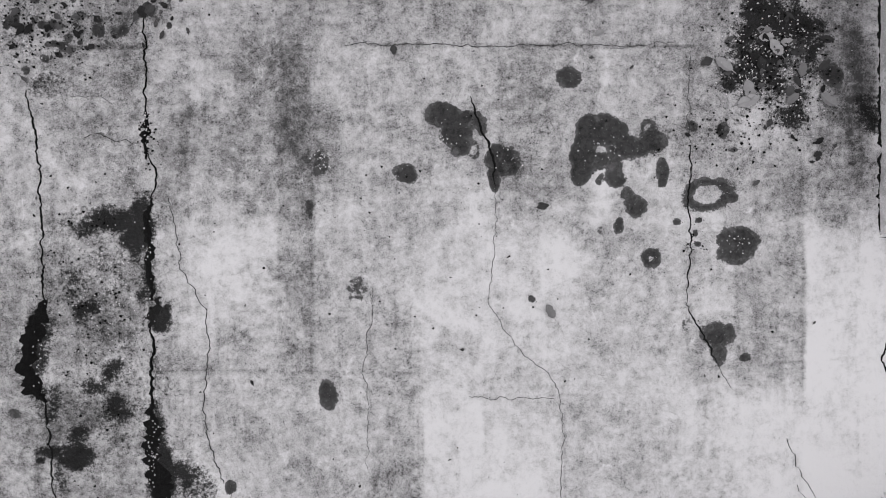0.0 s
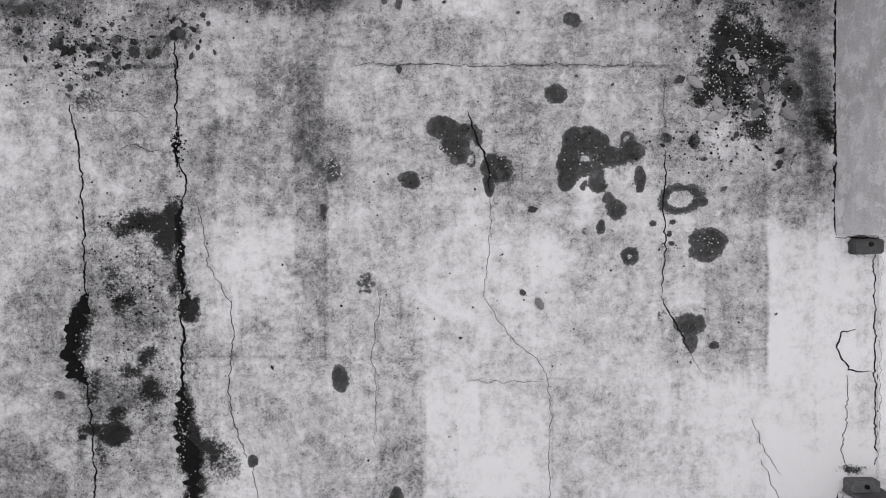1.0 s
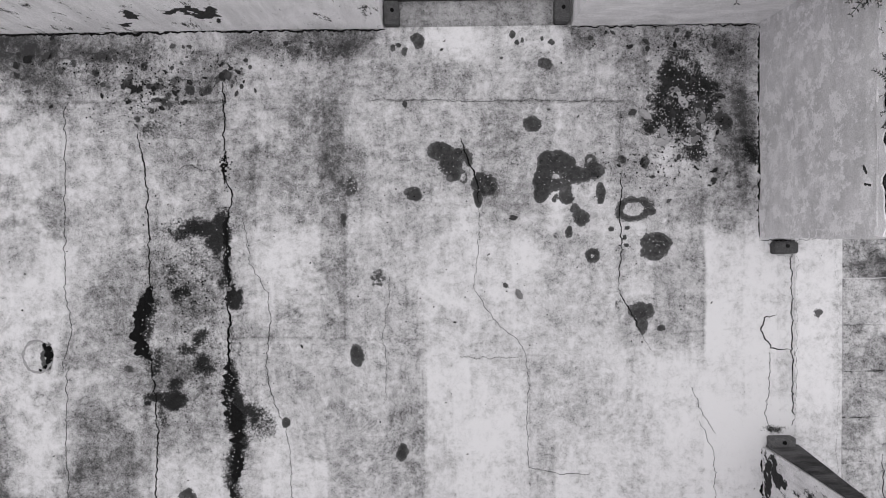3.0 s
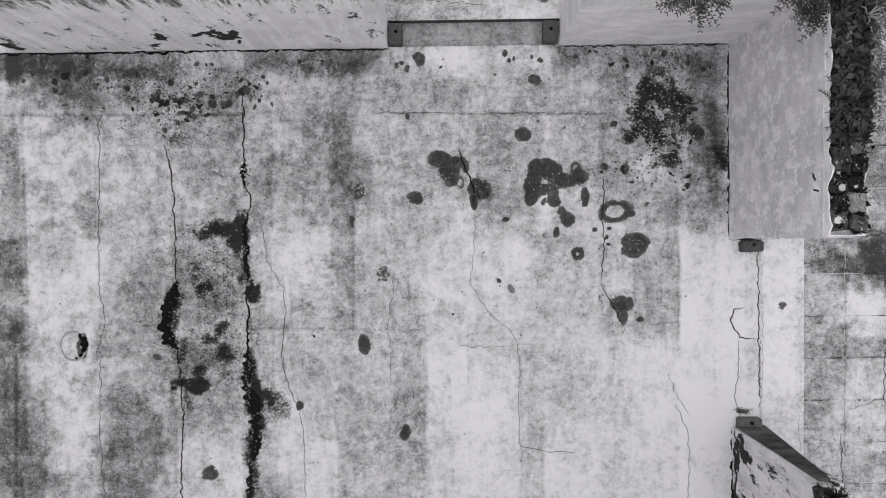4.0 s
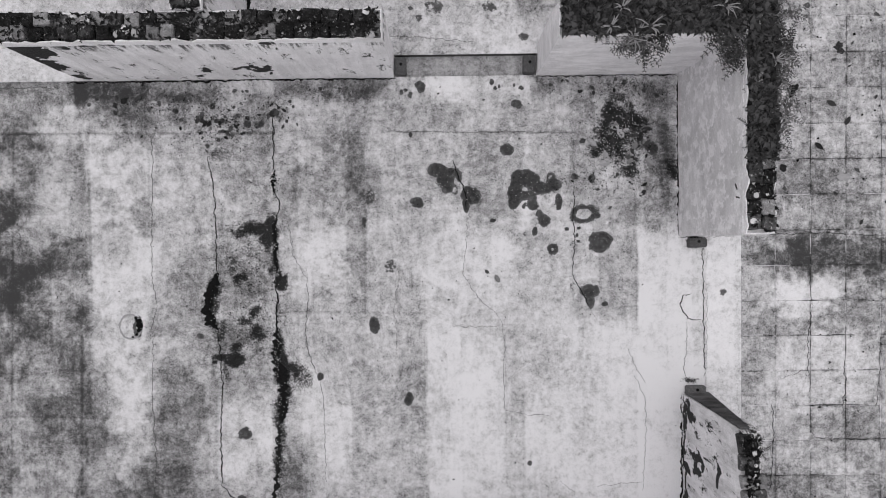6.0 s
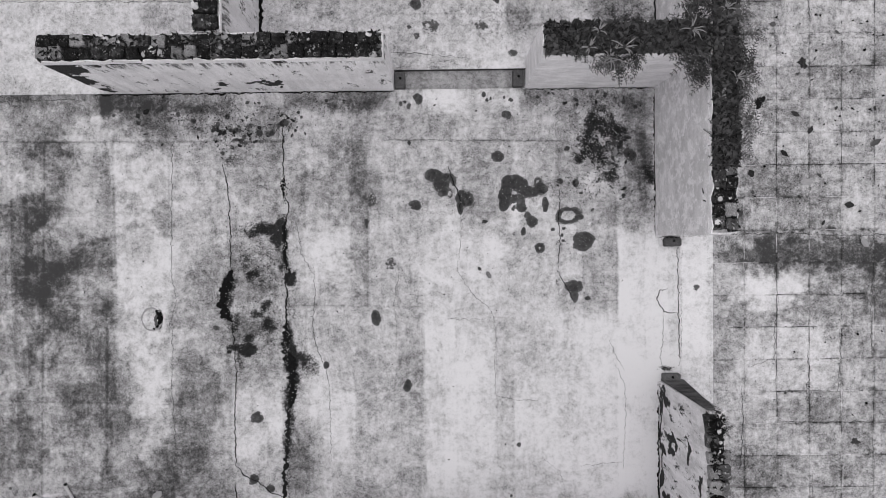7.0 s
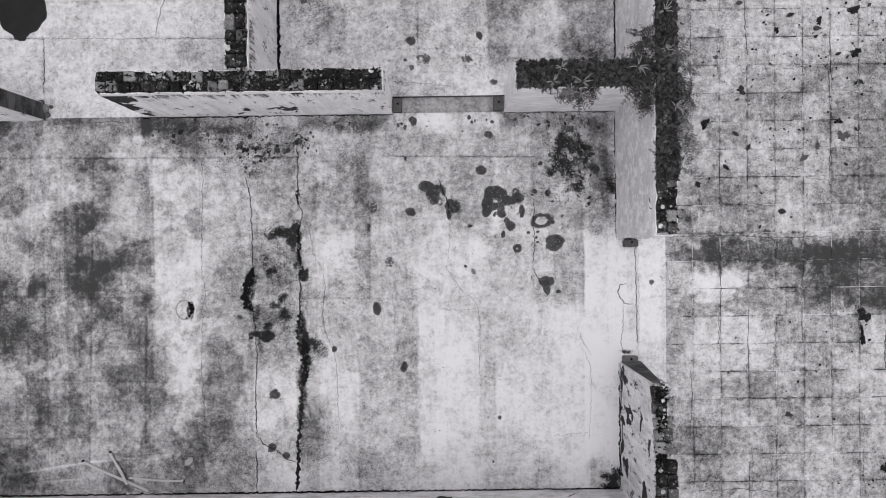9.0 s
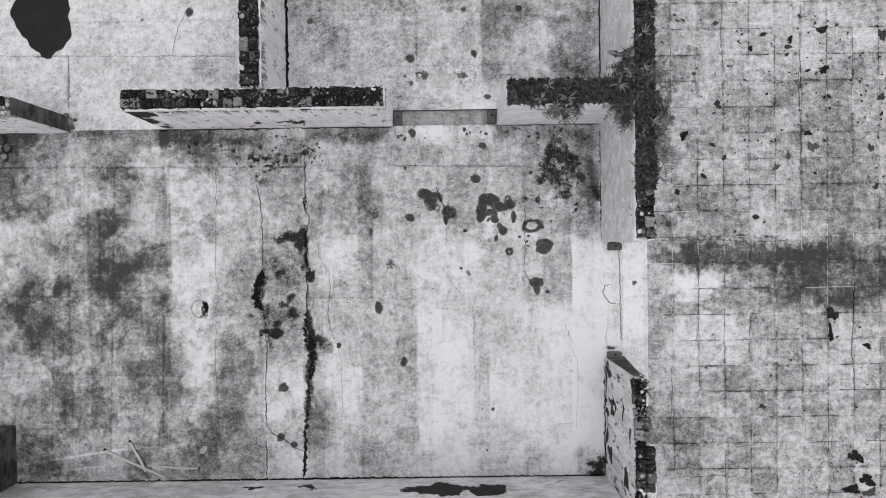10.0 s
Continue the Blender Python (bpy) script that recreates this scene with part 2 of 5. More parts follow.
M_EARTH = rubble("bare_earth", 0.05, 0.2, 0.0, 3.0)


# ---- helpers for shapes ----
def part(name, bm, material, parent=None, label=""):
    mesh = bpy.data.meshes.new(name)
    bm.to_mesh(mesh)
    bm.free()
    mesh.materials.append(material)
    ob = new(name, mesh)
    if parent:
        ob.parent = parent
    if label:
        ob["label"] = label
    return ob


def add_box(bm, x0, y0, z0, x1, y1, z1):
    vs = [bm.verts.new((x, y, z)) for z in (z0, z1) for x, y in ((x0, y0), (x1, y0), (x1, y1), (x0, y1))]
    for f in ((3, 2, 1, 0), (4, 5, 6, 7), (0, 1, 5, 4), (1, 2, 6, 5), (2, 3, 7, 6), (3, 0, 4, 7)):
        bm.faces.new([vs[i] for i in f])
    return vs


def cloud(x, y, scale, seed):
    """Smooth value noise from 0 to 1 over arrays of places."""
    u, v = x * scale + seed * 17.3, y * scale + seed * 5.7
    i, j = np.floor(u).astype(int), np.floor(v).astype(int)
    a, b = u - i, v - j
    a, b = a * a * (3 - 2 * a), b * b * (3 - 2 * b)

    def h(p, q):
        s = np.sin(p * 127.1 + q * 311.7 + seed * 74.7) * 43758.5453
        return s - np.floor(s)

    return (h(i, j) * (1 - a) + h(i + 1, j) * a) * (1 - b) + (h(i, j + 1) * (1 - a) + h(i + 1, j + 1) * a) * b


def fractal(x, y, scale, seed, octaves=4):
    return sum(cloud(x, y, scale * 2 ** k, seed + k) * 0.5 ** k for k in range(octaves)) / (2 - 0.5 ** (octaves - 1))


def ramp(v, low, high):
    t = np.clip((v - low) / (high - low), 0, 1)
    return t * t * (3 - 2 * t)


class Field:
    """A sheet of ground as a fine grid, with fields of tone, stain and moss laid over it."""

    def __init__(self, x0, y0, x1, y1, pitch, z=0.0, tone=0.5):
        self.nx, self.ny = int((x1 - x0) / pitch) + 2, int((y1 - y0) / pitch) + 2
        self.x, self.y = np.meshgrid(np.linspace(x0, x1, self.nx), np.linspace(y0, y1, self.ny))
        self.z = z
        self.tone = np.full(self.x.shape, tone)
        self.stain, self.moss = np.zeros(self.x.shape), np.zeros(self.x.shape)
        self.ax, self.ay = fractal(self.x, self.y, 9, 3, 3) * 2 - 1, fractal(self.x, self.y, 9, 9, 3) * 2 - 1
        self.wx, self.wy = self.x + 0.03 * self.ax, self.y + 0.03 * self.ay
        self.bx, self.by = fractal(self.x, self.y, 4, 13) * 2 - 1, fractal(self.x, self.y, 4, 19) * 2 - 1

    def strip(self, x0, y0, x1, y1, change, soft=0.12):
        """A lighter or darker patch with straight sides."""
        x, y = self.wx * 0.3 + self.x * 0.7, self.wy * 0.5 + self.y * 0.5
        x0, x1, y0, y1 = min(x0, x1), max(x0, x1), min(y0, y1), max(y0, y1)
        inside = ramp(x, x0 - 0.01, x0 + 0.01) * ramp(-x, -x1 - 0.01, -x1 + 0.01) * ramp(y, y0 - soft, y0 + soft) * ramp(-y, -y1 - soft, -y1 + soft)
        self.tone += change * inside * (0.35 + 0.85 * ramp(fractal(self.x, self.y, 2.6, 21 + x0), 0.38, 0.60))

    def shade(self, x, y, rx, ry, change):
        """A patch of another tone with no sides."""
        k = 1.1 * min(rx, ry)
        d = np.hypot((self.x + k * self.bx - x) / rx, (self.y + k * self.by - y) / ry)
        self.tone += change * ramp(-d, -1.25, -0.65)

    def spot(self, x, y, rx, ry, turn=0.0, depth=1.0, hollow=0.0):
        """A dark stain with a crisp rim; hollow leaves a pale middle."""
        c, s = math.cos(radians(turn)), math.sin(radians(turn))
        k = (0.3 if hollow else 0.5) * min(rx, ry)
        u, v = self.x + k * self.ax - x, self.y + k * self.ay - y
        d = np.hypot((u * c + v * s) / rx, (v * c - u * s) / ry)
        f = ramp(-d, -1.45, -0.55)
        if hollow:
            f = f * ramp(d, hollow * 0.5, hollow * 1.2)
        self.stain = np.maximum(self.stain, depth * f)

    def mould(self, x, y, rx, ry, depth=0.8):
        k = 0.9 * min(rx, ry)
        d = np.hypot((self.x + k * self.ax - x) / rx, (self.y + k * self.ay - y) / ry)
        self.moss = np.maximum(self.moss, depth * ramp(-d, -1.5, -0.2))

    def line(self, x0, y0, x1, y1, width, change):
        """A faint joint between two places."""
        dx, dy = x1 - x0, y1 - y0
        ll = dx * dx + dy * dy
        t = np.clip(((self.x - x0) * dx + (self.y - y0) * dy) / ll, 0, 1)
        d = np.hypot(self.wx * 0.15 + self.x * 0.85 - x0 - t * dx, self.wy * 0.15 + self.y * 0.85 - y0 - t * dy)
        self.tone += 0.95 * change * ramp(-d, -width, 0) * (0.2 + 1.3 * cloud(self.x, self.y, 4, 5))

    def build(self, name, material):
        zz = self.z + 0.004 * (fractal(self.x, self.y, 1.3, 2) - 0.5)
        co = np.stack([self.x, self.y, zz], -1).reshape(-1, 3)
        i = np.arange(self.nx * self.ny).reshape(self.ny, self.nx)
        quads = np.stack([i[:-1, :-1], i[:-1, 1:], i[1:, 1:], i[1:, :-1]], -1).reshape(-1, 4)
        mesh = bpy.data.meshes.new(name)
        mesh.vertices.add(len(co))
        mesh.vertices.foreach_set("co", co.ravel())
        mesh.loops.add(quads.size)
        mesh.loops.foreach_set("vertex_index", quads.ravel().astype(np.int32))
        mesh.polygons.add(len(quads))
        mesh.polygons.foreach_set("loop_start", np.arange(0, quads.size, 4, dtype=np.int32))
        mesh.update(calc_edges=True)
        for key, field in (("tone", self.tone), ("stain", self.stain), ("moss", self.moss)):
            a = mesh.attributes.new(key, "FLOAT", "POINT")
            a.data.foreach_set("value", field.ravel().astype(np.float32))
        mesh.materials.append(material)
        return new(name, mesh)


# ---- the floors ----
H = 0.90            # height of the broken walls
NY0, NY1 = 2.108, 2.292   # the north wall, front and back
EX0, EX1 = 2.41, 2.645   # the east wall, inside and outside
SY0 = -1.505              # the south wall's inner face
bm = bmesh.new()
add_box(bm, -400, -400, -0.5, 400, 400, -0.09)
ground = tagged(part("ground", bm, M_EARTH), "bare grey earth under and round the ruin", "ground", kind="structure")

fl = Field(-4.6, -1.7, 2.866, 2.112, 0.010, 0.0, 0.64)
fl.tone += 0.16 * (fractal(fl.x, fl.y, 0.9, 31) - 0.5)
west = ramp(-fl.x, 0.9, 1.7)
fl.tone -= 0.09 * west
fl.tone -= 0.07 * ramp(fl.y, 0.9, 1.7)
for scale, seed, amount in ((1.5, 44, 0.14), (3.1, 48, 0.12), (6.0, 52, 0.09)):
    fl.tone -= west * amount * (ramp(fractal(fl.x + 0.1 * fl.ax, fl.y + 0.1 * fl.ay, scale, seed, 5), 0.48, 0.535) - 0.35)
for scale, seed, amount in ((1.9, 144, 0.06), (4.0, 148, 0.06)):
    fl.tone -= (1 - west) * amount * (ramp(fractal(fl.x + 0.1 * fl.ax, fl.y + 0.1 * fl.ay, scale, seed, 5), 0.48, 0.58) - 0.4)
board = np.floor((fl.x + 6 + 0.01 * np.sin(fl.y * 3)) / 0.185)
tone_of = np.modf(np.abs(np.sin(board * 12.9898) * 43758.5453))[0]
fl.tone += 0.15 * (tone_of - 0.5) * (0.1 + 1.6 * ramp(fractal(fl.x, fl.y * 0.6, 1.5, 8), 0.35, 0.65))
# broad patches
fl.strip(-0.576, 1.713, 0.065, 1.008, -0.11)
fl.strip(-0.591, 1.016, 0.056, 0.374, -0.05)
fl.strip(-0.093, 2.03, 0.172, 1.124, -0.06)
fl.strip(0.067, 1.06, 0.513, 0.252, 0.05)
fl.strip(-0.09, 1.08, 0.062, 0.34, -0.08)
fl.strip(1.0, 1.0, 1.6, 0.28, 0.06)
fl.strip(0.831, 1.685, 1.25, 0.996, -0.14)
fl.strip(1.254, 1.68, 1.619, 1.178, 0.02)
fl.strip(0.513, 0.275, 0.758, -1.185, 0.16)
fl.strip(0.773, 0.391, 1.09, -1.189, 0.07)
fl.strip(0.871, 0.906, 1.125, 0.458, 0.14)
fl.strip(0.523, 1.12, 0.818, 0.249, 0.05)
fl.strip(1.805, 1.176, 2.095, 0.26, -0.12)
fl.strip(2.094, 0.87, 2.608, -1.2, 0.22, 0.08)
fl.strip(1.241, 0.30, 2.096, -1.45, 0.13)
fl.strip(0.232, 2.095, 1.62, 1.687, 0.04)
fl.strip(0.517, 2.115, 1.304, 1.955, 0.22)
fl.strip(0.518, 0.45, 1.132, -1.474, 0.06)
fl.strip(2.089, 0.923, 2.844, -1.556, 0.12)
fl.strip(-2.001, 1.702, -1.564, -0.563, 0.10)
fl.strip(-1.522, 1.695, -1.093, 0.186, 0.06)
fl.strip(-1.083, -0.279, -0.669, -1.508, 0.14)
fl.strip(-0.618, -0.169, -0.28, -1.163, -0.14)
# north wall foot: dirt, with contact shade painted into the tone
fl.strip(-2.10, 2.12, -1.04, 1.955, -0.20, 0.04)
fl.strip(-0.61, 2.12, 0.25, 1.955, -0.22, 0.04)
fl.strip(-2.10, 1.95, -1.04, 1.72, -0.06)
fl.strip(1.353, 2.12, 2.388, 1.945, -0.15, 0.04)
# east wall foot, likewise dirt plus shade laid into the floor colour
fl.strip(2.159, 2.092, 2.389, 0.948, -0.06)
# more broad patches
fl.strip(-3.726, 2.072, -2.058, 1.726, 0.03)
fl.strip(-2.75, 1.75, -2.03, -0.40, -0.13)
fl.strip(-2.02, 1.72, -1.62, -0.20, 0.05)
fl.strip(-3.787, -0.532, -2.064, -1.489, -0.10)
fl.strip(-2.051, -0.789, -1.076, -1.502, -0.06)
fl.shade(-1.377, -0.449, 0.185, 0.433, -0.22)
fl.shade(-2.741, 0.846, 0.347, 0.405, -0.25)
fl.shade(-2.376, 0.32, 0.347, 0.347, -0.22)
fl.shade(-3.416, 0.45, 0.347, 0.405, -0.14)
fl.shade(-3.05, 0.32, 0.55, 0.40, -0.20)
fl.shade(-2.95, 1.55, 0.45, 0.30, 0.13)
fl.shade(-3.2, -0.30, 0.35, 0.40, -0.08)
fl.shade(-2.8, -0.95, 0.60, 0.30, 0.07)
fl.shade(-0.7, -0.85, 0.45, 0.38, -0.13)
fl.shade(-1.05, 1.60, 0.45, 0.35, -0.06)
fl.shade(-0.6, -1.2, 0.8, 0.30, -0.07)
fl.shade(-3.408, 0.798, 0.231, 0.289, 0.14)
fl.shade(-2.465, 1.593, 0.347, 0.26, 0.10)
fl.shade(-1.75, -0.269, 0.144, 0.318, 0.18)
fl.shade(-2.314, 1.908, 0.16, 0.12, -0.12)
fl.shade(-2.65, 1.93, 0.40, 0.16, 0.13)
fl.shade(-2.15, 1.80, 0.30, 0.20, 0.07)
fl.shade(-3.556, 1.926, 0.231, 0.289, -0.3)
fl.shade(-3.654, 1.437, 0.173, 0.347, -0.15)
fl.shade(-1.774, 1.468, 0.173, 0.173, 0.15)
fl.shade(0.871, 0.622, 0.347, 0.347, 0.10)
fl.shade(-0.863, 0.704, 0.202, 0.289, -0.08)
fl.shade(-0.873, 0.125, 0.202, 0.289, -0.05)
fl.shade(-0.229, 0.918, 0.164, 0.14, 0.10)
fl.shade(0.083, 1.427, 0.14, 0.187, -0.10)
fl.shade(-0.34, 1.246, 0.187, 0.187, -0.06)
fl.shade(0.679, 0.439, 0.094, 0.07, -0.10)
fl.shade(0.961, 0.507, 0.117, 0.094, -0.08)
fl.shade(1.246, 1.112, 0.07, 0.094, 0.15)
fl.shade(1.104, 0.88, 0.164, 0.117, 0.08)
# joints of the screed
fl.line(0.181, 1.709, 1.643, 1.682, 0.012, -0.22)
fl.line(-3.734, 1.738, -0.615, 1.705, 0.016, -0.20)
fl.line(-2.012, 1.725, -2.007, 0.546, 0.018, -0.22)
fl.line(-2.561, 1.71, -2.663, -1.189, 0.014, -0.16)
fl.line(-3.156, 1.718, -3.27, -1.297, 0.012, -0.14)
fl.line(-2.089, 0.2, -2.128, -1.196, 0.02, -0.2)
fl.line(-3.765, 0.426, -2.027, 0.384, 0.012, -0.10)
fl.line(-3.783, -0.358, -1.579, -0.435, 0.012, -0.12)
fl.line(-3.564, -0.943, -2.054, -0.946, 0.012, -0.14)
fl.line(-3.75, 1.063, -2.015, 1.009, 0.010, -0.08)
fl.line(0.067, 1.125, 0.048, 0.351, 0.012, -0.10)
fl.line(-0.604, 0.369, 0.514, 0.346, 0.015, -0.08)
fl.line(0.406, 1.121, 0.398, 0.489, 0.012, -0.10)
fl.line(2.094, 0.846, 2.095, 0.26, 0.02, -0.2)
fl.line(0.701, 0.24, 1.241, 0.245, 0.008, -0.14)
fl.line(1.921, 0.367, 2.272, 0.39, 0.008, -0.2)
fl.line(-2.867, 1.714, -2.918, 0.443, 0.01, -0.1)
fl.line(0.488, 0.164, 0.482, -1.465, 0.008, -0.12)
fl.line(1.096, 0.155, 1.097, -0.658, 0.008, -0.1)
# crisp damp stains
fl.spot(1.123, 1.568, 0.051, 0.051, 0)
fl.spot(0.449, 1.172, 0.047, 0.042, 0)
fl.spot(0.115, 0.251, 0.04, 0.066, 0)
fl.spot(2.199, 1.56, 0.051, 0.056, 0)
fl.spot(0.248, 0.697, 0.051, 0.056, 0, 0.62)
fl.spot(0.099, 1.232, 0.042, 0.066, 0, 0.66)
fl.spot(0.049, 1.037, 0.019, 0.047, 0, 0.8)
fl.spot(-0.885, -0.549, 0.052, 0.058, 0, 0.85)
fl.spot(-0.906, -1.061, 0.046, 0.04, 0, 0.95)
fl.spot(-0.779, -1.133, 0.035, 0.035, 0, 0.9)
fl.spot(0.371, -0.31, 0.035, 0.052, 0)
fl.spot(-0.298, -0.127, 0.029, 0.029, 0)
fl.spot(0.481, 2.047, 0.04, 0.046, 0, 0.95)
fl.spot(1.194, 1.899, 0.046, 0.046, 0, 0.75)
fl.spot(-1.191, 0.187, 0.029, 0.029, 0, 0.7)
fl.spot(1.275, -0.806, 0.023, 0.023, 0, 0.8)
fl.spot(-1.67, 0.264, 0.04, 0.092, 0, 0.8, 0.3)
fl.spot(0.247, 0.7, 0.046, 0.046, 0, 0.55)
fl.spot(2.538, 0.853, 0.081, 0.058, 0, 0.7)
fl.spot(0.614, 1.403, 0.089, 0.052, -8, 1.05)
fl.spot(0.666, 1.314, 0.061, 0.084, 10, 1.05)
fl.spot(0.698, 1.403, 0.021, 0.028, 0, 1.5)
fl.spot(0.731, 1.265, 0.028, 0.04, 0, 0.9, 0.65)
fl.spot(0.851, 1.227, 0.07, 0.07, 0, 1.05)
fl.spot(0.808, 1.145, 0.026, 0.056, 0, 1.2)
fl.spot(0.883, 1.192, 0.037, 0.028, 0, 1)
fl.spot(0.75, 1.379, 0.033, 0.061, 25, 0.8)
fl.spot(1.195, 1.339, 0.061, 0.066, 0, 1.5)
fl.spot(1.281, 1.339, 0.089, 0.056, 0, 1.1)
fl.spot(1.363, 1.269, 0.084, 0.061, 0, 1.05)
fl.spot(1.469, 1.302, 0.056, 0.056, 0, 0.95)
fl.spot(1.45, 1.349, 0.035, 0.04, 0, 0.9, 0.55)
fl.spot(1.176, 1.255, 0.047, 0.066, 0, 1.5)
fl.spot(1.171, 1.169, 0.044, 0.052, 0, 1.3)
fl.spot(1.305, 1.204, 0.052, 0.056, 0, 0.85)
fl.spot(1.317, 1.138, 0.054, 0.044, 0, 0.9)
fl.spot(1.317, 1.129, 0.026, 0.021, 0, 1.5)
fl.spot(1.251, 1.133, 0.021, 0.028, 0, 0.75)
fl.spot(1.363, 1.075, 0.028, 0.033, 0, 0.85)
fl.spot(1.396, 1.028, 0.052, 0.047, 0, 0.95)
fl.spot(1.392, 1.012, 0.028, 0.019, 0, 1.5)
fl.spot(1.324, 0.951, 0.021, 0.037, 0, 1)
fl.spot(1.258, 0.934, 0.023, 0.021, 0, 0.6)
fl.spot(1.504, 1.173, 0.03, 0.061, 0, 0.95)
fl.spot(1.504, 1.129, 0.021, 0.021, 0, 1.2)
fl.spot(1.457, 0.817, 0.04, 0.042, 0, 1, 0.3)
fl.spot(1.691, 1.077, 0.105, 0.075, 0, 1.1, 0.66)
fl.spot(1.78, 1.058, 0.042, 0.023, 0, 0.95)
fl.spot(1.808, 0.862, 0.08, 0.082, 0, 1)
fl.spot(1.808, 0.862, 0.08, 0.082, 0, 1.25, 0.8)
fl.spot(1.736, 0.492, 0.07, 0.054, 0, 0.85)
fl.spot(1.738, 0.419, 0.035, 0.061, 0, 0.85)
fl.spot(1.731, 0.478, 0.035, 0.028, 0, 1.7)
fl.spot(1.844, 0.398, 0.023, 0.023, 0, 0.9)
fl.spot(1.628, 1.354, 0.026, 0.026, 0, 1)
fl.spot(1.764, 1.339, 0.03, 0.035, 25, 0.9)
fl.spot(1.609, 0.529, 0.03, 0.035, 0, 0.5)
fl.spot(0.965, 0.651, 0.014, 0.016, 0, 1)
fl.spot(1.007, 1.035, 0.019, 0.023, 40, 0.85)
fl.spot(1.565, 0.965, 0.016, 0.014, 0, 1.1)
fl.spot(1.654, 0.969, 0.014, 0.012, 0, 1.2)
fl.spot(1.649, 0.869, 0.016, 0.014, 0, 1)
fl.spot(1.64, 0.916, 0.012, 0.014, 0, 1)
fl.spot(1.247, 1.215, 0.055, 0.045, 0, 0.95)
fl.shade(1.25, 1.10, 0.04, 0.04, 0.15)
fl.shade(1.23, 1.01, 0.06, 0.05, 0.12)
# black mould
fl.mould(-0.756, 0.998, 0.189, 0.061, 1.38)
fl.mould(-0.885, 0.953, 0.086, 0.048, 1.1)
fl.mould(-0.66, 0.965, 0.061, 0.146, 1.65)
fl.mould(-0.943, 0.759, 0.073, 0.098, 0.83)
fl.mould(-0.896, 0.618, 0.073, 0.055, 1.16)
fl.mould(-0.932, 0.677, 0.068, 0.122, 0.66)
fl.mould(-0.803, 0.349, 0.068, 0.073, 1.16)
fl.mould(-0.866, 0.295, 0.086, 0.046, 1.1)
fl.mould(-0.775, 0.192, 0.068, 0.073, 1.26)
fl.mould(-0.943, 0.009, 0.091, 0.061, 1.98)
fl.mould(-0.925, 0.098, 0.061, 0.048, 1.21)
fl.mould(-1.053, 0.033, 0.068, 0.036, 1.43)
fl.mould(-1.091, -0.009, 0.025, 0.018, 1.54)
fl.mould(-1.091, 0.478, 0.068, 0.183, 1.21)
fl.mould(-1.049, 0.243, 0.079, 0.086, 0.83)
fl.mould(-0.622, 0.735, 0.048, 0.14, 0.99)
fl.mould(-0.59, 0.592, 0.061, 0.052, 1.65)
fl.mould(-0.608, 0.337, 0.027, 0.183, 0.66)
fl.mould(-0.587, 0.056, 0.061, 0.202, 1.43)
fl.mould(-0.557, -0.108, 0.091, 0.134, 1.54)
fl.mould(-0.468, -0.113, 0.109, 0.109, 0.79)
fl.mould(-1.021, -0.108, 0.043, 0.137, 0.77)
fl.mould(-0.803, 0.735, 0.199, 0.258, 0.54)
fl.mould(-0.815, 0.243, 0.199, 0.351, 0.48)
fl.mould(-0.803, 0.501, 0.141, 0.141, 0.52)
fl.mould(1.979, 1.752, 0.168, 0.185, 1.4)
fl.mould(1.9, 1.58, 0.145, 0.122, 1.3)
fl.mould(2.049, 1.405, 0.084, 0.108, 1.15)
fl.mould(2.083, 1.589, 0.094, 0.094, 0.95)
fl.mould(2.362, 1.367, 0.07, 0.07, 1.2)
fl.mould(2.35, 1.448, 0.07, 0.047, 0.9)
fl.mould(2.34, -1.52, 0.104, 0.197, 1.6)
fl.mould(-1.076, 1.788, 0.187, 0.14, 0.42)
fl.mould(-1.125, 1.72, 0.094, 0.07, 0.51)
fl.mould(-0.935, 1.833, 0.14, 0.094, 0.34)
fl.mould(-0.562, 1.828, 0.094, 0.082, 0.48)
fl.mould(-0.633, 1.783, 0.058, 0.094, 0.45)
fl.mould(-1.331, 1.861, 0.117, 0.094, 0.45)
fl.mould(-1.047, 1.557, 0.058, 0.07, 0.7)
fl.mould(-1.073, 1.908, 0.231, 0.116, 0.42)
fl.mould(-1.42, 1.867, 0.231, 0.092, 0.34)
fl.mould(-0.582, 1.941, 0.144, 0.081, 0.39)
fl.mould(-1.767, 1.871, 0.347, 0.092, 0.25)
fl.mould(-0.148, 1.992, 0.347, 0.058, 0.45)
fl.mould(-3.671, 1.945, 0.081, 0.173, 1.1)
fl.mould(2.043, 2.019, 0.231, 0.058, 0.6)
fl.mould(1.805, 1.35, 0.187, 0.14, 0.35)
fl.mould(0.991, 1.324, 0.14, 0.094, 0.3)
fl.mould(2.481, -0.183, 0.081, 0.035, 1)
# round rotten scraps along the north wall
rng = random.Random(81)
for k in range(24):
    r = rng.uniform(0.010, 0.028)
    fl.spot(rng.gauss(-1.06, 0.20), rng.gauss(1.78, 0.085), r, r * rng.uniform(0.8, 1.3), rng.uniform(0, 180), rng.uniform(0.6, 1.1))
for k in range(8):
    r = rng.uniform(0.010, 0.022)
    fl.spot(rng.gauss(-0.58, 0.06), rng.gauss(1.84, 0.05), r, r * rng.uniform(0.8, 1.3), 0, rng.uniform(0.7, 1.1))
for k in range(26):
    r = rng.uniform(0.009, 0.020)
    fl.spot(rng.uniform(-2.0, 2.3), rng.uniform(1.93, 2.07), r, r * rng.uniform(0.8, 1.5), 0, rng.uniform(0.6, 1.0))
fl.mould(-0.585, -0.2, 0.06, 0.26, 1.2)
fl.mould(-0.6, -0.45, 0.045, 0.36, 1.1)
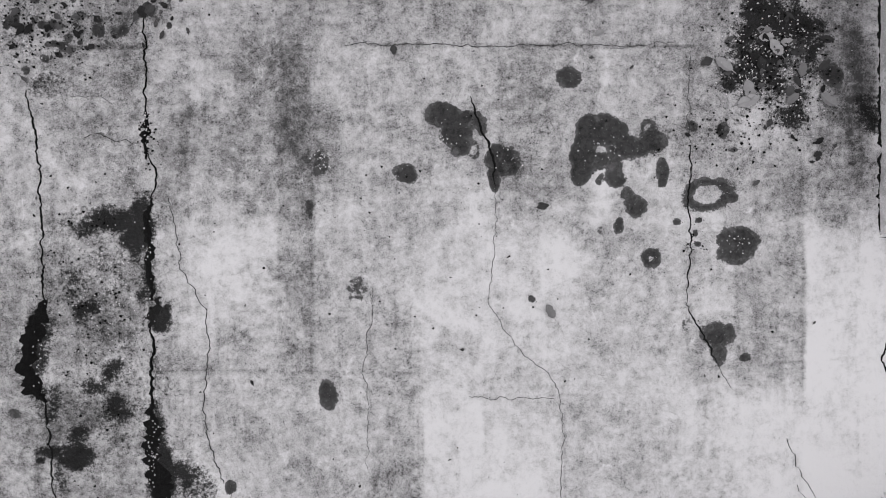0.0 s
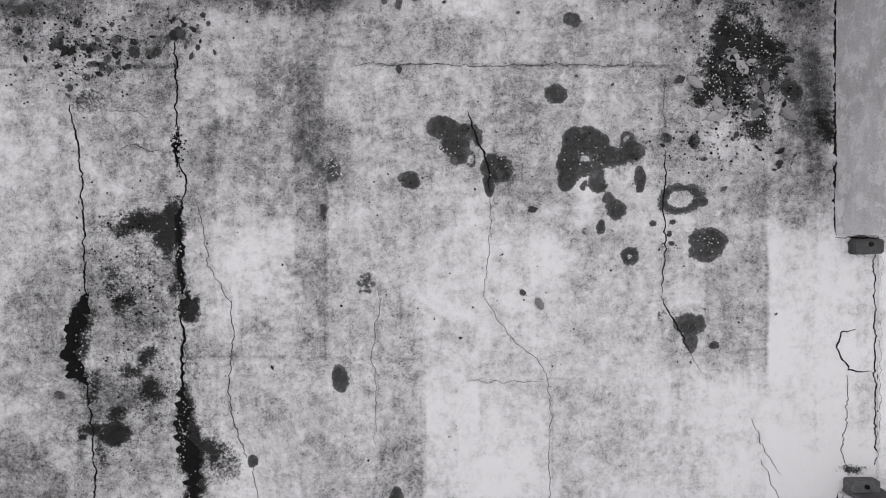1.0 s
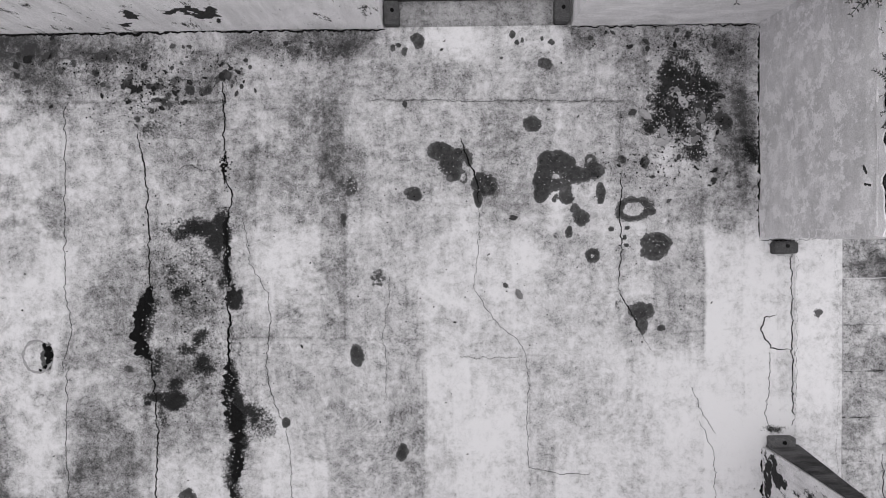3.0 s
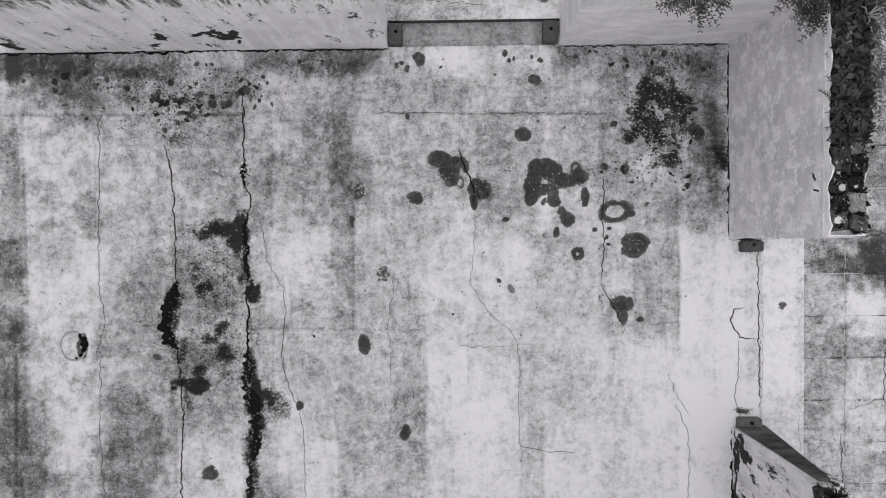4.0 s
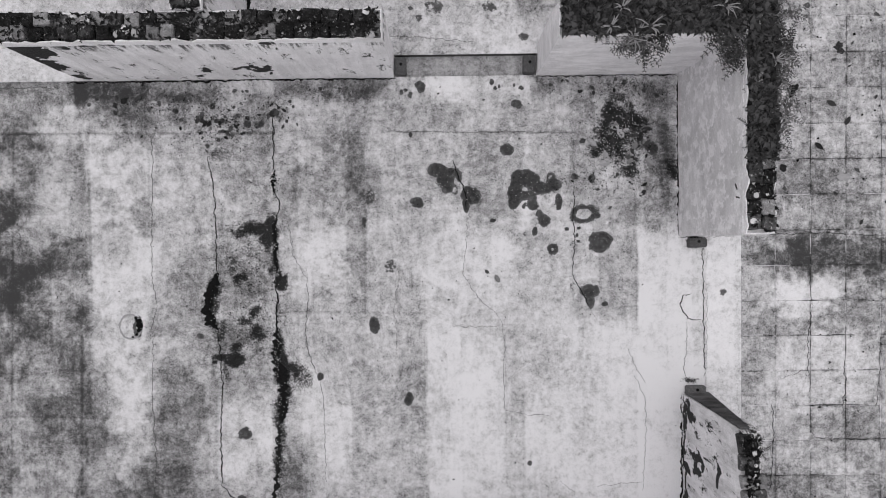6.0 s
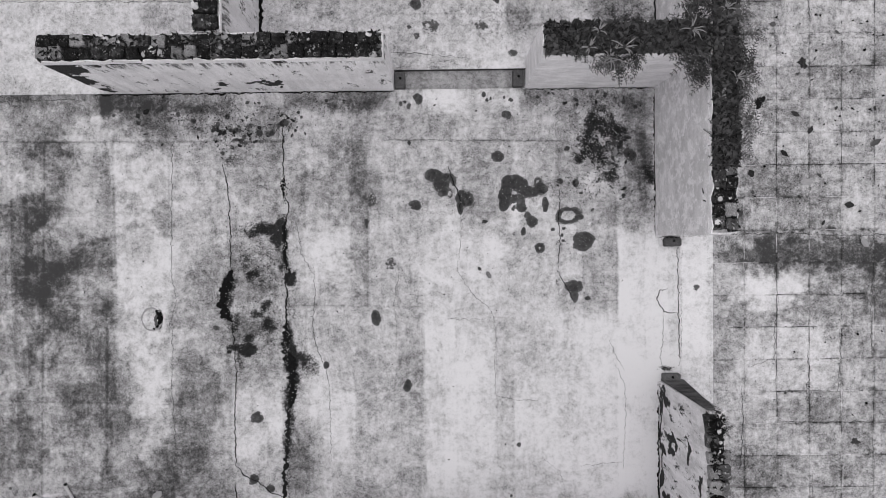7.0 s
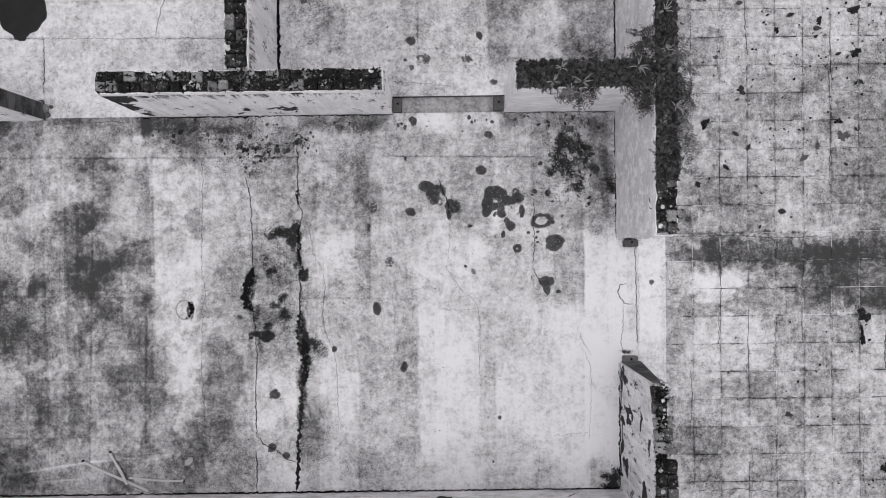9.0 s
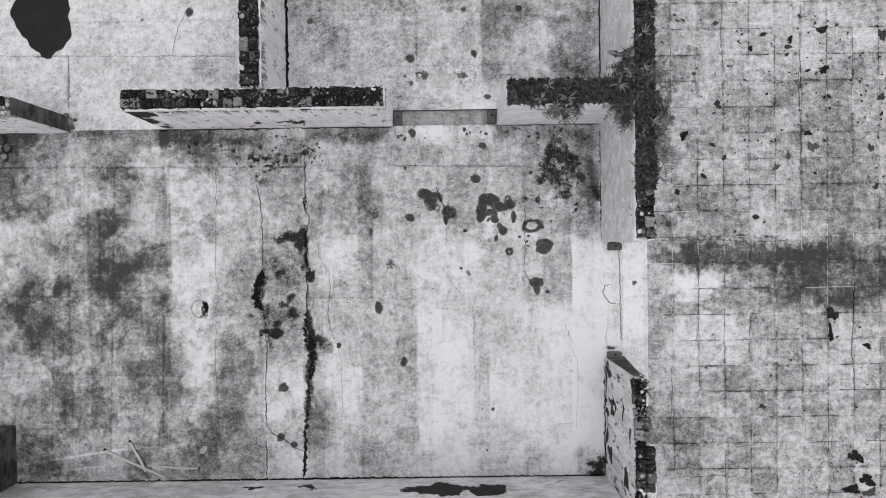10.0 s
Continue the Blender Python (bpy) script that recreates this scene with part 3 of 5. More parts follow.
fl.mould(-0.63, -0.95, 0.03, 0.4, 0.8)
# scrape marks by the sticks
fl.line(-3.689, -1.326, -2.639, -1.177, 0.018, 0.26)
fl.line(-2.639, -1.177, -1.883, -1.118, 0.018, 0.26)
fl.line(-3.167, -1.369, -2.468, -1.32, 0.018, 0.14)
fl.line(-2.349, -1.193, -1.883, -1.141, 0.016, 0.16)
# broad black growth in the cracked strip
fl.mould(-0.621, -0.721, 0.046, 0.173, 1)
fl.mould(-1.449, 1.896, 0.231, 0.081, 0.45)
fl.mould(-1.047, 1.775, 0.104, 0.116, 0.39)
# soft dark bands by the north wall, part dirt, part painted contact shade
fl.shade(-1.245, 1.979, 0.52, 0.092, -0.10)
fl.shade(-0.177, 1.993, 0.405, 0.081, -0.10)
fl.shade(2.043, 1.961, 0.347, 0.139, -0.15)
# east wall side: grime and soft wall shade put into the tone
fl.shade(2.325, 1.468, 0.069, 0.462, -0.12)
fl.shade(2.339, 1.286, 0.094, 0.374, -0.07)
# greyer ground by the cracked strip and in the corner
fl.strip(-1.021, 2.133, -0.646, -0.212, -0.05)
fl.shade(-0.84, 0.55, 0.24, 0.52, -0.05)
fl.shade(-0.80, 0.45, 0.50, 0.75, -0.08)
fl.shade(-1.30, -0.05, 0.42, 0.50, -0.12)
fl.shade(-0.84, -0.10, 0.26, 0.40, -0.06)
fl.shade(-1.20, 0.55, 0.12, 0.60, -0.06)
# gradient towards the east wall: dirt and corner shade painted together
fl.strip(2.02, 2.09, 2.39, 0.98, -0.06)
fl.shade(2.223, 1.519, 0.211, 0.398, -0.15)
# greyer ground elsewhere
fl.shade(0.879, 1.834, 0.468, 0.14, -0.05)
fl.shade(2.038, 1.103, 0.304, 0.257, -0.12)
fl.shade(1.689, 1.409, 0.257, 0.281, -0.07)
fl.shade(-0.797, 1.762, 0.281, 0.211, -0.10)
fl.shade(-0.311, 0.26, 0.374, 0.281, -0.06)
fl.shade(-0.238, 1.755, 0.281, 0.187, -0.10)

floor = tagged(fl.build("floor", M_FLOOR), "cracked grey screed floor with dark stains, worn pale patches and shade painted along the walls", "floor", kind="structure")

# the rooms behind the north wall
nr = Field(-0.80, 2.262, EX0 + 0.03, 5.6, 0.016, 0.035, 0.61)
nr.tone -= 0.14 * ramp(nr.y, 3.1, 3.5)
nr.tone += 0.35 * (fractal(nr.x, nr.y, 1.4, 61) - 0.5)
nr.strip(-0.73, 3.407, -0.14, 2.538, -0.10)
nr.strip(1.196, 3.379, 2.406, 2.56, -0.22)
nr.strip(-0.54, 2.716, -0.226, 2.54, 0.12)
nr.shade(2.167, 2.792, 0.289, 0.289, -0.2)
nr.shade(-0.477, 3.059, 0.289, 0.289, -0.08)
nr.spot(0.475, 2.776, 0.046, 0.046)
nr.spot(1.12, 2.819, 0.029, 0.046, 20)
nr.spot(-0.532, 3.175, 0.035, 0.035, 0, 0.8)
nr.spot(1.022, 3.267, 0.029, 0.029, 0, 0.8)
nr.spot(1.58, 3.27, 0.035, 0.029)
nr.spot(0.477, 2.541, 0.029, 0.029, 0, 0.7)
nr.spot(1.253, 2.392, 0.04, 0.035, 0, 0.7)
nr.spot(1.002, 2.597, 0.069, 0.046, 0, 0.6)
nr.spot(0.599, 2.614, 0.081, 0.069, 0, 0.55)
nr.mould(-0.476, 3.088, 0.173, 0.231, 0.45)
nr.mould(2.108, 2.679, 0.231, 0.173, 0.6)
nr.mould(1.129, 2.635, 0.116, 0.173, 0.35)
nr.line(-0.713, 2.719, 2.396, 2.703, 0.012, -0.12)
nr.line(0.535, 3.388, 0.548, 2.299, 0.012, -0.12)
nr.line(-0.733, 3.235, 2.402, 3.19, 0.012, -0.08)
north_floor = tagged(nr.build("floor_north_room", M_ROOM), "pale blotchy screed floor of the room behind the doorway", "floor", kind="structure")

nw = Field(-5.2, 2.109, -0.98, 5.6, 0.02, 0.006, 0.69)
nw.tone += 0.22 * (fractal(nw.x, nw.y, 1.2, 71) - 0.5)
nw.line(-3.707, 2.876, -1.287, 2.842, 0.014, -0.2)
nw.line(-3.699, 3.22, -1.28, 3.197, 0.012, -0.14)
nw.line(-3.004, 2.866, -3.016, 2.292, 0.016, -0.3)
nw.line(-2.801, 3.437, -2.796, 2.863, 0.012, -0.15)
nw.line(-2.353, 2.857, -2.353, 2.57, 0.012, -0.12)
nw.line(-1.719, 2.848, -1.719, 2.561, 0.012, -0.15)
nw.strip(-1.719, 2.848, -1.292, 2.555, -0.10)
nw.strip(-3.707, 2.876, -3.37, 2.47, -0.05)
nw.spot(-1.768, 3.296, 0.04, 0.052)
nw.spot(-2.247, 3.222, 0.023, 0.017, 0, 0.8)
nw_floor = tagged(nw.build("floor_west_room", M_ROOM), "pale screed floor laid in large slabs with thin joints", "floor", kind="structure")

# the sunken strip in the doorway
bm = bmesh.new()
add_box(bm, 0.20, NY0 - 0.02, -0.08, 1.46, 2.30, -0.016)
sill = tagged(part("doorway_strip", bm, concrete("rough_strip", 0.10, 0.50)), "rough dark concrete strip where a threshold is missing", "threshold", kind="structure")
bm = bmesh.new()
add_box(bm, 0.0, 2.262, -0.08, 1.5, 2.30, 0.030)
rim = tagged(part("floor_rim", bm, M_ROOM), "broken pale edge of the room floor", "floor edge", kind="structure")


def crack(width, rough, *xy, z=0.0):
    """A crack packed with black dirt: a low ragged ridge along a wandering line."""
    pts = [Vector((xy[i], xy[i + 1], 0)) for i in range(0, len(xy), 2)]
    if width <= 0.009:
        width *= 0.55
    line = []
    for a, b in zip(pts, pts[1:]):
        n = max(2, int((b - a).length / 0.012))
        line += [a.lerp(b, i / n) for i in range(n)]
    line.append(pts[-1])
    bm = bmesh.new()
    rows = []
    for i, p in enumerate(line):
        a, b = line[max(i - 1, 0)], line[min(i + 1, len(line) - 1)]
        d = (b - a).normalized()
        side = Vector((-d.y, d.x, 0))
        q = p * 22
        wander = noise.noise(q) * 0.014 + noise.noise(p * 75) * 0.008
        p = p + side * wander
        taper = min(1.0, 0.25 + min(i, len(line) - 1 - i) * 0.12)
        wl_ = width * 0.5 * taper * max(0.16, 1 + rough * 1.5 * noise.noise(p * 38 + Vector((0, 0, 3))) + rough * noise.noise(p * 110))
        wr_ = width * 0.5 * taper * max(0.16, 1 + rough * 1.5 * noise.noise(p * 38 + Vector((0, 0, 9))) + rough * noise.noise(p * 110 + Vector((5, 0, 0))))
        rows.append([bm.verts.new((*(p + side * wl_).xy, z - 0.002)), bm.verts.new((*p.xy, z + 0.0045)), bm.verts.new((*(p - side * wr_).xy, z - 0.002))])
    for a, b in zip(rows, rows[1:]):
        bm.faces.new((a[0], a[1], b[1], b[0]))
        bm.faces.new((a[1], a[2], b[2], b[1]))
    bmesh.ops.recalc_face_normals(bm, faces=bm.faces)
    return part("crack", bm, M_HAIR if width < 0.006 else M_DIRT, floor)


crack(0.010, 0.8, -1.117, 1.534, -1.086, 1.394, -1.067, 1.208, -1.064, 0.927, -1.066, 0.645)
crack(0.085, 0.6, -1.057, 0.669, -1.092, 0.575, -1.128, 0.457, -1.144, 0.375, -1.108, 0.292, -1.067, 0.232)
crack(0.012, 0.8, -1.076, 0.267, -1.051, 0.101, -1.046, -0.065, -1.035, -0.208, -1.043, -0.279, -1.06, -0.57, -1.055, -0.948)
crack(0.010, 0.45, -1.055, -0.948, -0.987, -1.037, -0.894, -1.073, -0.768, -1.168, -0.665, -1.216)
crack(0.012, 0.45, -1.069, -1.082, -1.054, -1.211, -1.064, -1.462)
crack(0.010, 0.4, -0.62, 1.852, -0.622, 1.667, -0.621, 1.482, -0.615, 1.319)
crack(0.040, 0.8, -0.621, 1.447, -0.628, 1.354, -0.634, 1.291, -0.616, 1.249)
crack(0.014, 0.4, -0.616, 1.273, -0.585, 1.179, -0.581, 1.144, -0.615, 1.086)
crack(0.040, 0.6, -0.61, 1.086, -0.622, 0.969, -0.62, 0.852, -0.626, 0.758, -0.605, 0.664)
crack(0.07, 0.8, -0.576, 0.675, -0.596, 0.629, -0.62, 0.594, -0.626, 0.546)
crack(0.018, 0.5, -0.626, 0.57, -0.614, 0.452, -0.622, 0.31, -0.624, 0.192)
crack(0.075, 0.7, -0.623, 0.227, -0.621, 0.097, -0.633, -0.022, -0.593, -0.165, -0.587, -0.053, -0.581, -0.402, -0.611, -0.471)
crack(0.045, 0.8, -0.611, -0.46, -0.626, -0.634, -0.622, -0.75, -0.655, -0.983, -0.659, -1.216, -0.681, -1.478)
crack(0.006, 0.4, -0.888, 1.346, -0.806, 1.354, -0.736, 1.325, -0.643, 1.306)
crack(0.005, 0.4, -0.943, 1.509, -0.803, 1.503, -0.757, 1.47)
crack(0.005, 0.4, -0.531, 1.085, -0.501, 0.921, -0.489, 0.792, -0.433, 0.686, -0.385, 0.615)
crack(0.009, 0.4, -0.385, 0.626, -0.382, 0.497, -0.389, 0.367, -0.406, 0.214, -0.386, 0.047, -0.323, -0.108)
crack(0.007, 0.4, -0.298, -0.115, -0.279, -0.348, -0.272, -0.639, -0.271, -0.93)
crack(0.014, 0.4, 0.718, 1.49, 0.747, 1.397, 0.786, 1.303, 0.813, 1.21, 0.812, 1.117)
crack(0.006, 0.4, 0.812, 1.14, 0.82, 1, 0.81, 0.837, 0.789, 0.649)
crack(0.006, 0.4, 0.78, 0.654, 0.844, 0.531, 0.937, 0.413, 1.03, 0.341, 1.077, 0.246, 1.09, 0.104, 1.079, -0.18, 1.089, -0.396, 1.204, -0.427, 1.436, -0.441)
crack(0.005, 0.4, 1.625, 1.664, 1.61, 1.456, 1.619, 1.294)
crack(0.011, 0.4, 1.619, 1.294, 1.623, 1.155, 1.609, 1.038, 1.627, 0.898, 1.613, 0.758, 1.603, 0.617)
crack(0.014, 0.5, 1.599, 0.629, 1.655, 0.535, 1.687, 0.464, 1.729, 0.376)
crack(0.005, 0.5, 1.729, 0.381, 1.762, 0.322, 1.795, 0.263)
crack(0.004, 0.5, 0.307, 0.701, 0.291, 0.537, 0.26, 0.361, 0.282, 0.254, 0.273, -0.054)
crack(0.005, 0.5, 0.204, 1.706, 0.553, 1.704, 0.785, 1.692, 1.11, 1.698, 1.435, 1.685)
crack(0.007, 0.5, 1.295, 1.673, 1.411, 1.69, 1.574, 1.702)
crack(0.004, 0.5, 0.701, 0.24, 0.865, 0.234, 1.053, 0.242)
crack(0.006, 0.5, 2.065, -0.136, 2.144, -0.323, 2.153, -0.556, 2.125, -1.021)
crack(0.005, 0.5, 1.459, -0.907, 1.602, -1.026, 1.658, -1.19, 1.609, -1.451)
crack(0.004, 0.5, 1.777, -0.987, 2.038, -0.962, 2.114, -0.951)
crack(0.005, 0.5, -1.522, 1.695, -1.553, 0.656, -1.517, 0.424, -1.579, 0.193)
crack(0.006, 0.5, -1.55, 0.192, -1.57, -0.272, -1.55, -0.738, -1.581, -1.145)
crack(0.008, 0.4, 2.423, 0.832, 2.549, 0.795)
crack(0.012, 0.4, 2.5, 0.466, 2.43, 0.45, 2.418, 0.38, 2.463, 0.276, 2.579, 0.268)
crack(0.009, 0.4, 2.463, 0.252, 2.46, 0.021, 2.436, -0.095, 2.47, -0.2)
crack(0.012, 0.5, 2.579, 0.829, 2.587, 0.482, 2.589, 0.135, 2.597, -0.167)
crack(0.018, 0.5, 2.613, 0.829, 2.61, 0.482, 2.61, -0.098)
crack(0.008, 0.5, 2.822, 0.884, 2.847, 0.479, 2.849, 0.131, 2.838, -0.449)
crack(0.005, 0.6, 2.027, 0.06, 2.062, -0.071, 2.156, -0.214)
# foot of the walls
crack(0.016, 0.7, -2.15, 2.102, -1.4, 2.100, -0.6, 2.102, 0.30, 2.102)
crack(0.012, 0.7, 1.35, 2.102, 1.9, 2.101, 2.40, 2.102)
crack(0.022, 0.7, 2.402, 2.09, 2.401, 1.6, 2.403, 0.90)
crack(0.020, 0.7, 2.422, -0.30, 2.421, -0.9, 2.420, -1.48)
crack(0.024, 0.7, -4.4, -1.497, -2.6, -1.495, -1.0, -1.497, 0.6, -1.495, 2.40, -1.497)
crack(0.010, 0.7, -4.6, 2.092, -3.6, 2.090, -2.98, 2.092)
crack(0.006, 0.6, -2.98, 2.06, -2.6, 2.065, -2.2, 2.07)
crack(0.010, 0.7, 2.40, 0.892, 2.66, 0.890, 2.86, 0.90)
crack(0.035, 0.4, -0.775, 2.31, -0.772, 3.0, -0.774, 3.8, z=0.035)
crack(0.020, 0.5, 2.396, 2.36, 2.397, 3.0, 2.396, 3.8, z=0.035)
crack(0.006, 0.5, -0.142, 2.378, 0.319, 2.406, 0.895, 2.351, z=0.035)
crack(0.008, 0.5, 0.541, 3.388, 0.519, 3.045, 0.543, 2.758, z=0.035)
crack(0.006, 0.5, -1.796, 3.308, -1.886, 3.137, -1.949, 2.863, z=0.006)
crack(0.010, 0.5, -3.004, 2.866, -3.004, 2.579, -3.021, 2.35, z=0.006)
crack(0.005, 0.5, -3.707, 2.876, -2.843, 2.858, -1.287, 2.842, z=0.006)
# broken joints and cracks of the terrace
crack(0.008, 0.7, 3.386, 0.645, 3.401, 0.355, 3.37, 0.124, 3.383, -0.34)
crack(0.007, 0.7, 3.64, -0.054, 3.656, -0.228, 3.625, -0.46)
crack(0.009, 0.7, 4.446, 2.874, 4.426, 2.473, 4.452, 2.013, 4.431, 1.438)
crack(0.008, 0.7, 3.65, 3.344, 3.636, 3, 3.662, 2.628)
crack(0.006, 0.7, 4.006, 2.479, 4.207, 2.494, 4.466, 2.484)
crack(0.010, 0.7, 4.985, 0.507, 4.971, 0.102, 4.952, -0.246, 4.985, -0.653)
crack(0.008, 0.7, 3.099, -0.337, 3.114, -0.627, 3.087, -1.034)
crack(0.008, 0.7, 3.406, -0.399, 3.58, -0.39, 3.672, -0.414)
crack(0.008, 0.7, 3.404, -0.631, 3.751, -0.654, 4.157, -0.642)
crack(0.008, 0.7, 3.679, -1.042, 3.687, -1.392, 3.661, -1.742)
crack(0.007, 0.7, 4.758, -0.824, 4.744, -1.232, 4.759, -1.582)
crack(0.007, 0.7, 3.135, -1.531, 3.57, -1.519, 3.918, -1.547)
crack(0.005, 0.7, 3.147, -0.192, 3.263, -0.153, 3.362, -0.108)
crack(0.009, 0.8, 2.955, 0.899, 3.475, 0.909, 3.936, 0.88, 4.456, 0.89)
crack(0.007, 0.7, 3.902, 0.116, 3.912, -0.116, 3.886, -0.406)
crack(0.007, 0.7, 4.171, 0.576, 4.157, 0.229, 4.172, -0.119)
crack(0.007, 0.7, 4.171, 1.442, 4.459, 1.426, 4.921, 1.431)



# ---- the walls ----
def wall_body(name, material, x0, y0, x1, y1, top, label, lean=0.0, ragged=0.02, category="wall", pinch=0.0):
    """A plastered wall, its top broken off unevenly, its faces slightly out of true."""
    bm = bmesh.new()
    nx, ny, nz = max(2, int((x1 - x0) / 0.06)), max(2, int((y1 - y0) / 0.06)), 14
    faces = {}

    def v(i, j, k):
        if (i, j, k) not in faces:
            x, y, z = x0 + (x1 - x0) * i / nx, y0 + (y1 - y0) * j / ny, -0.08 + (top + 0.08) * k / nz
            p = Vector((x, y, z))
            w = 0.006 * noise.noise(p * 4) + 0.003 * noise.noise(p * 17)
            if i in (0, nx):
                x += w * 1.5 + (lean * max(z, 0) / top if i == 0 else 0)
                if i == nx and pinch:
                    x -= pinch * max(z, 0) / top * float(ramp(y, y1 - 0.95, y1 - 0.1))
            if j in (0, ny):
                y += w
            if k == nz:
                z += ragged * (noise.noise(p * 9) + 0.6 * noise.noise(p * 28))
                e = 0.010 + 0.008 * noise.noise(p * 20)
                x += e if i == 0 else -e if i == nx else 0
                y += e if j == 0 else -e if j == ny else 0
            faces[i, j, k] = bm.verts.new((x, y, z))
        return faces[i, j, k]

    for k in range(nz):
        for i in range(nx):
            bm.faces.new((v(i, 0, k), v(i + 1, 0, k), v(i + 1, 0, k + 1), v(i, 0, k + 1)))
            bm.faces.new((v(i + 1, ny, k), v(i, ny, k), v(i, ny, k + 1), v(i + 1, ny, k + 1)))
        for j in range(ny):
            bm.faces.new((v(0, j + 1, k), v(0, j, k), v(0, j, k + 1), v(0, j + 1, k + 1)))
            bm.faces.new((v(nx, j, k), v(nx, j + 1, k), v(nx, j + 1, k + 1), v(nx, j, k + 1)))
    for i in range(nx):
        for j in range(ny):
            bm.faces.new((v(i, j, nz), v(i + 1, j, nz), v(i + 1, j + 1, nz), v(i, j + 1, nz)))
    return tagged(part(name, bm, material), label, category, kind="structure")


def brick_mesh(w, d, h, seed):
    """A worn brick lying on its bed, corners rubbed round."""
    rng = random.Random(seed)
    bm = bmesh.new()
    bmesh.ops.create_cube(bm, size=1)
    bmesh.ops.scale(bm, vec=(w, d, h), verts=bm.verts)
    bmesh.ops.bevel(bm, geom=bm.edges[:], offset=min(w, d, h) * 0.16, segments=1, affect="EDGES")
    for vv in bm.verts:
        vv.co += Vector([rng.uniform(-0.005, 0.005) for _ in range(3)])
    mesh = bpy.data.meshes.new("brick")
    bm.to_mesh(mesh)
    bm.free()
    mesh.materials.append(M_BRICK)
    return mesh


BRICKS = [brick_mesh(w, 0.083, 0.055, s) for s, w in enumerate((0.078, 0.092, 0.105, 0.118, 0.086, 0.098))]


def lay_bricks(wall, x0, y0, x1, y1, top, skip=0.04, seed=1):
    """Two courses of bricks side by side along the broken top."""
    rng = random.Random(seed)
    along_x = (x1 - x0) > (y1 - y0)
    a0, a1 = (x0, x1) if along_x else (y0, y1)
    c = ((y0 + y1) if along_x else (x0 + x1)) / 2
    wide = ((y1 - y0) if along_x else (x1 - x0))
    for row in (-1, 1):
        a = a0 + rng.uniform(0.0, 0.02)
        while a < a1 - 0.05:
            k = rng.randrange(len(BRICKS))
            w = (0.078, 0.092, 0.105, 0.118, 0.086, 0.098)[k]
            if rng.random() > skip:
                ob = new("brick", BRICKS[k])
                u, v = min(a + w / 2, a1 - w / 2 + 0.015), c + row * (wide / 4 - 0.004) + rng.uniform(-0.007, 0.007)
                turn = rng.uniform(-5, 5) + (0 if along_x else 90)
                ob.matrix_basis = pose(u if along_x else v, v if along_x else u, top + rng.uniform(-0.012, 0.016), rng.uniform(-5, 5), rng.uniform(-5, 5), turn)
                ob.parent = wall
            a += w + rng.uniform(0.003, 0.012)


def tuft_bed(name, wall, x0, y0, x1, y1, z, count, size, material, seed, label):
    """A bed of low moss and leaf scraps: many small tilted scales."""
    rng = random.Random(seed)
    bm = bmesh.new()
    for _ in range(count):
        p = Vector((rng.uniform(x0, x1), rng.uniform(y0, y1), z + rng.uniform(-0.005, 0.03)))
        r = size * rng.uniform(0.4, 1.2)
        m = Matrix.Translation(p) @ Euler((rng.uniform(-0.9, 0.9), rng.uniform(-0.9, 0.9), rng.uniform(0, 6.3))).to_matrix().to_4x4()
        q = [(-r, 0, 0), (-r * 0.2, -r * 0.45, r * 0.1), (r, 0, 0.0), (-r * 0.2, r * 0.45, r * 0.1)]
        bm.faces.new([bm.verts.new(m @ Vector(c)) for c in q])
    ob = part(name, bm, material, wall, label)
    ob["kind"] = "stuff"
    return ob


def plaster_rim(wall, material, x0, y0, x1, y1, top):
    """The thin skin of plaster that stands up round the broken top."""
    rng = random.Random(int(x0 * 100 + y0 * 10))
    bm = bmesh.new()
    for (ax, ay), (bx, by) in zip(((x0, y0), (x1, y0), (x1, y1), (x0, y1)), ((x1, y0), (x1, y1), (x0, y1), (x0, y0))):
        a, b = Vector((ax, ay, 0)), Vector((bx, by, 0))
        n = max(2, int((b - a).length / 0.025))
        inward = Vector((0, 0, 1)).cross(b - a).normalized()
        rows = []
        for k in range(n + 1):
            p = a.lerp(b, k / n)
            h = top + 0.002 + 0.036 * noise.noise(p * 11) + 0.018 * noise.noise(p * 42)
            t = 0.007 + 0.006 * noise.noise(p * 30)
            rows.append([bm.verts.new((*p.xy, top - 0.07)), bm.verts.new((*p.xy, h)), bm.verts.new((*(p + inward * t).xy, h)), bm.verts.new((*(p + inward * t).xy, top - 0.07))])
        for p, q in zip(rows, rows[1:]):
            for m in range(3):
                bm.faces.new((p[m], q[m], q[m + 1], p[m + 1]))
    return part("plaster_rim", bm, material, wall, "thin broken rim of pale plaster")


wall_nw = wall_body("wall_north_1", M_PLASTER, -2.02, NY0, 0.292, NY1, H - 0.04, "low broken brick wall with pale plaster and black mould flecks")
lay_bricks(wall_nw, -2.03, NY0 + 0.012, 0.275, NY1 - 0.004, H - 0.020, 0.05, 3)
plaster_rim(wall_nw, M_PLAIN, -2.02, NY0 + 0.004, 0.288, NY1 - 0.004, H - 0.01)
wall_ne = wall_body("wall_north_2", M_PLAIN, 1.348, NY0, EX0 + 0.06, NY1 + 0.035, H - 0.04, "low broken wall with smooth pale plaster, overgrown on top")
lay_bricks(wall_ne, 1.37, NY0 + 0.012, 2.42, NY1 + 0.025, H - 0.03, 0.2, 5)
plaster_rim(wall_ne, M_PLAIN, 1.352, NY0 + 0.004, EX0 + 0.05, NY1 + 0.031, H - 0.01)
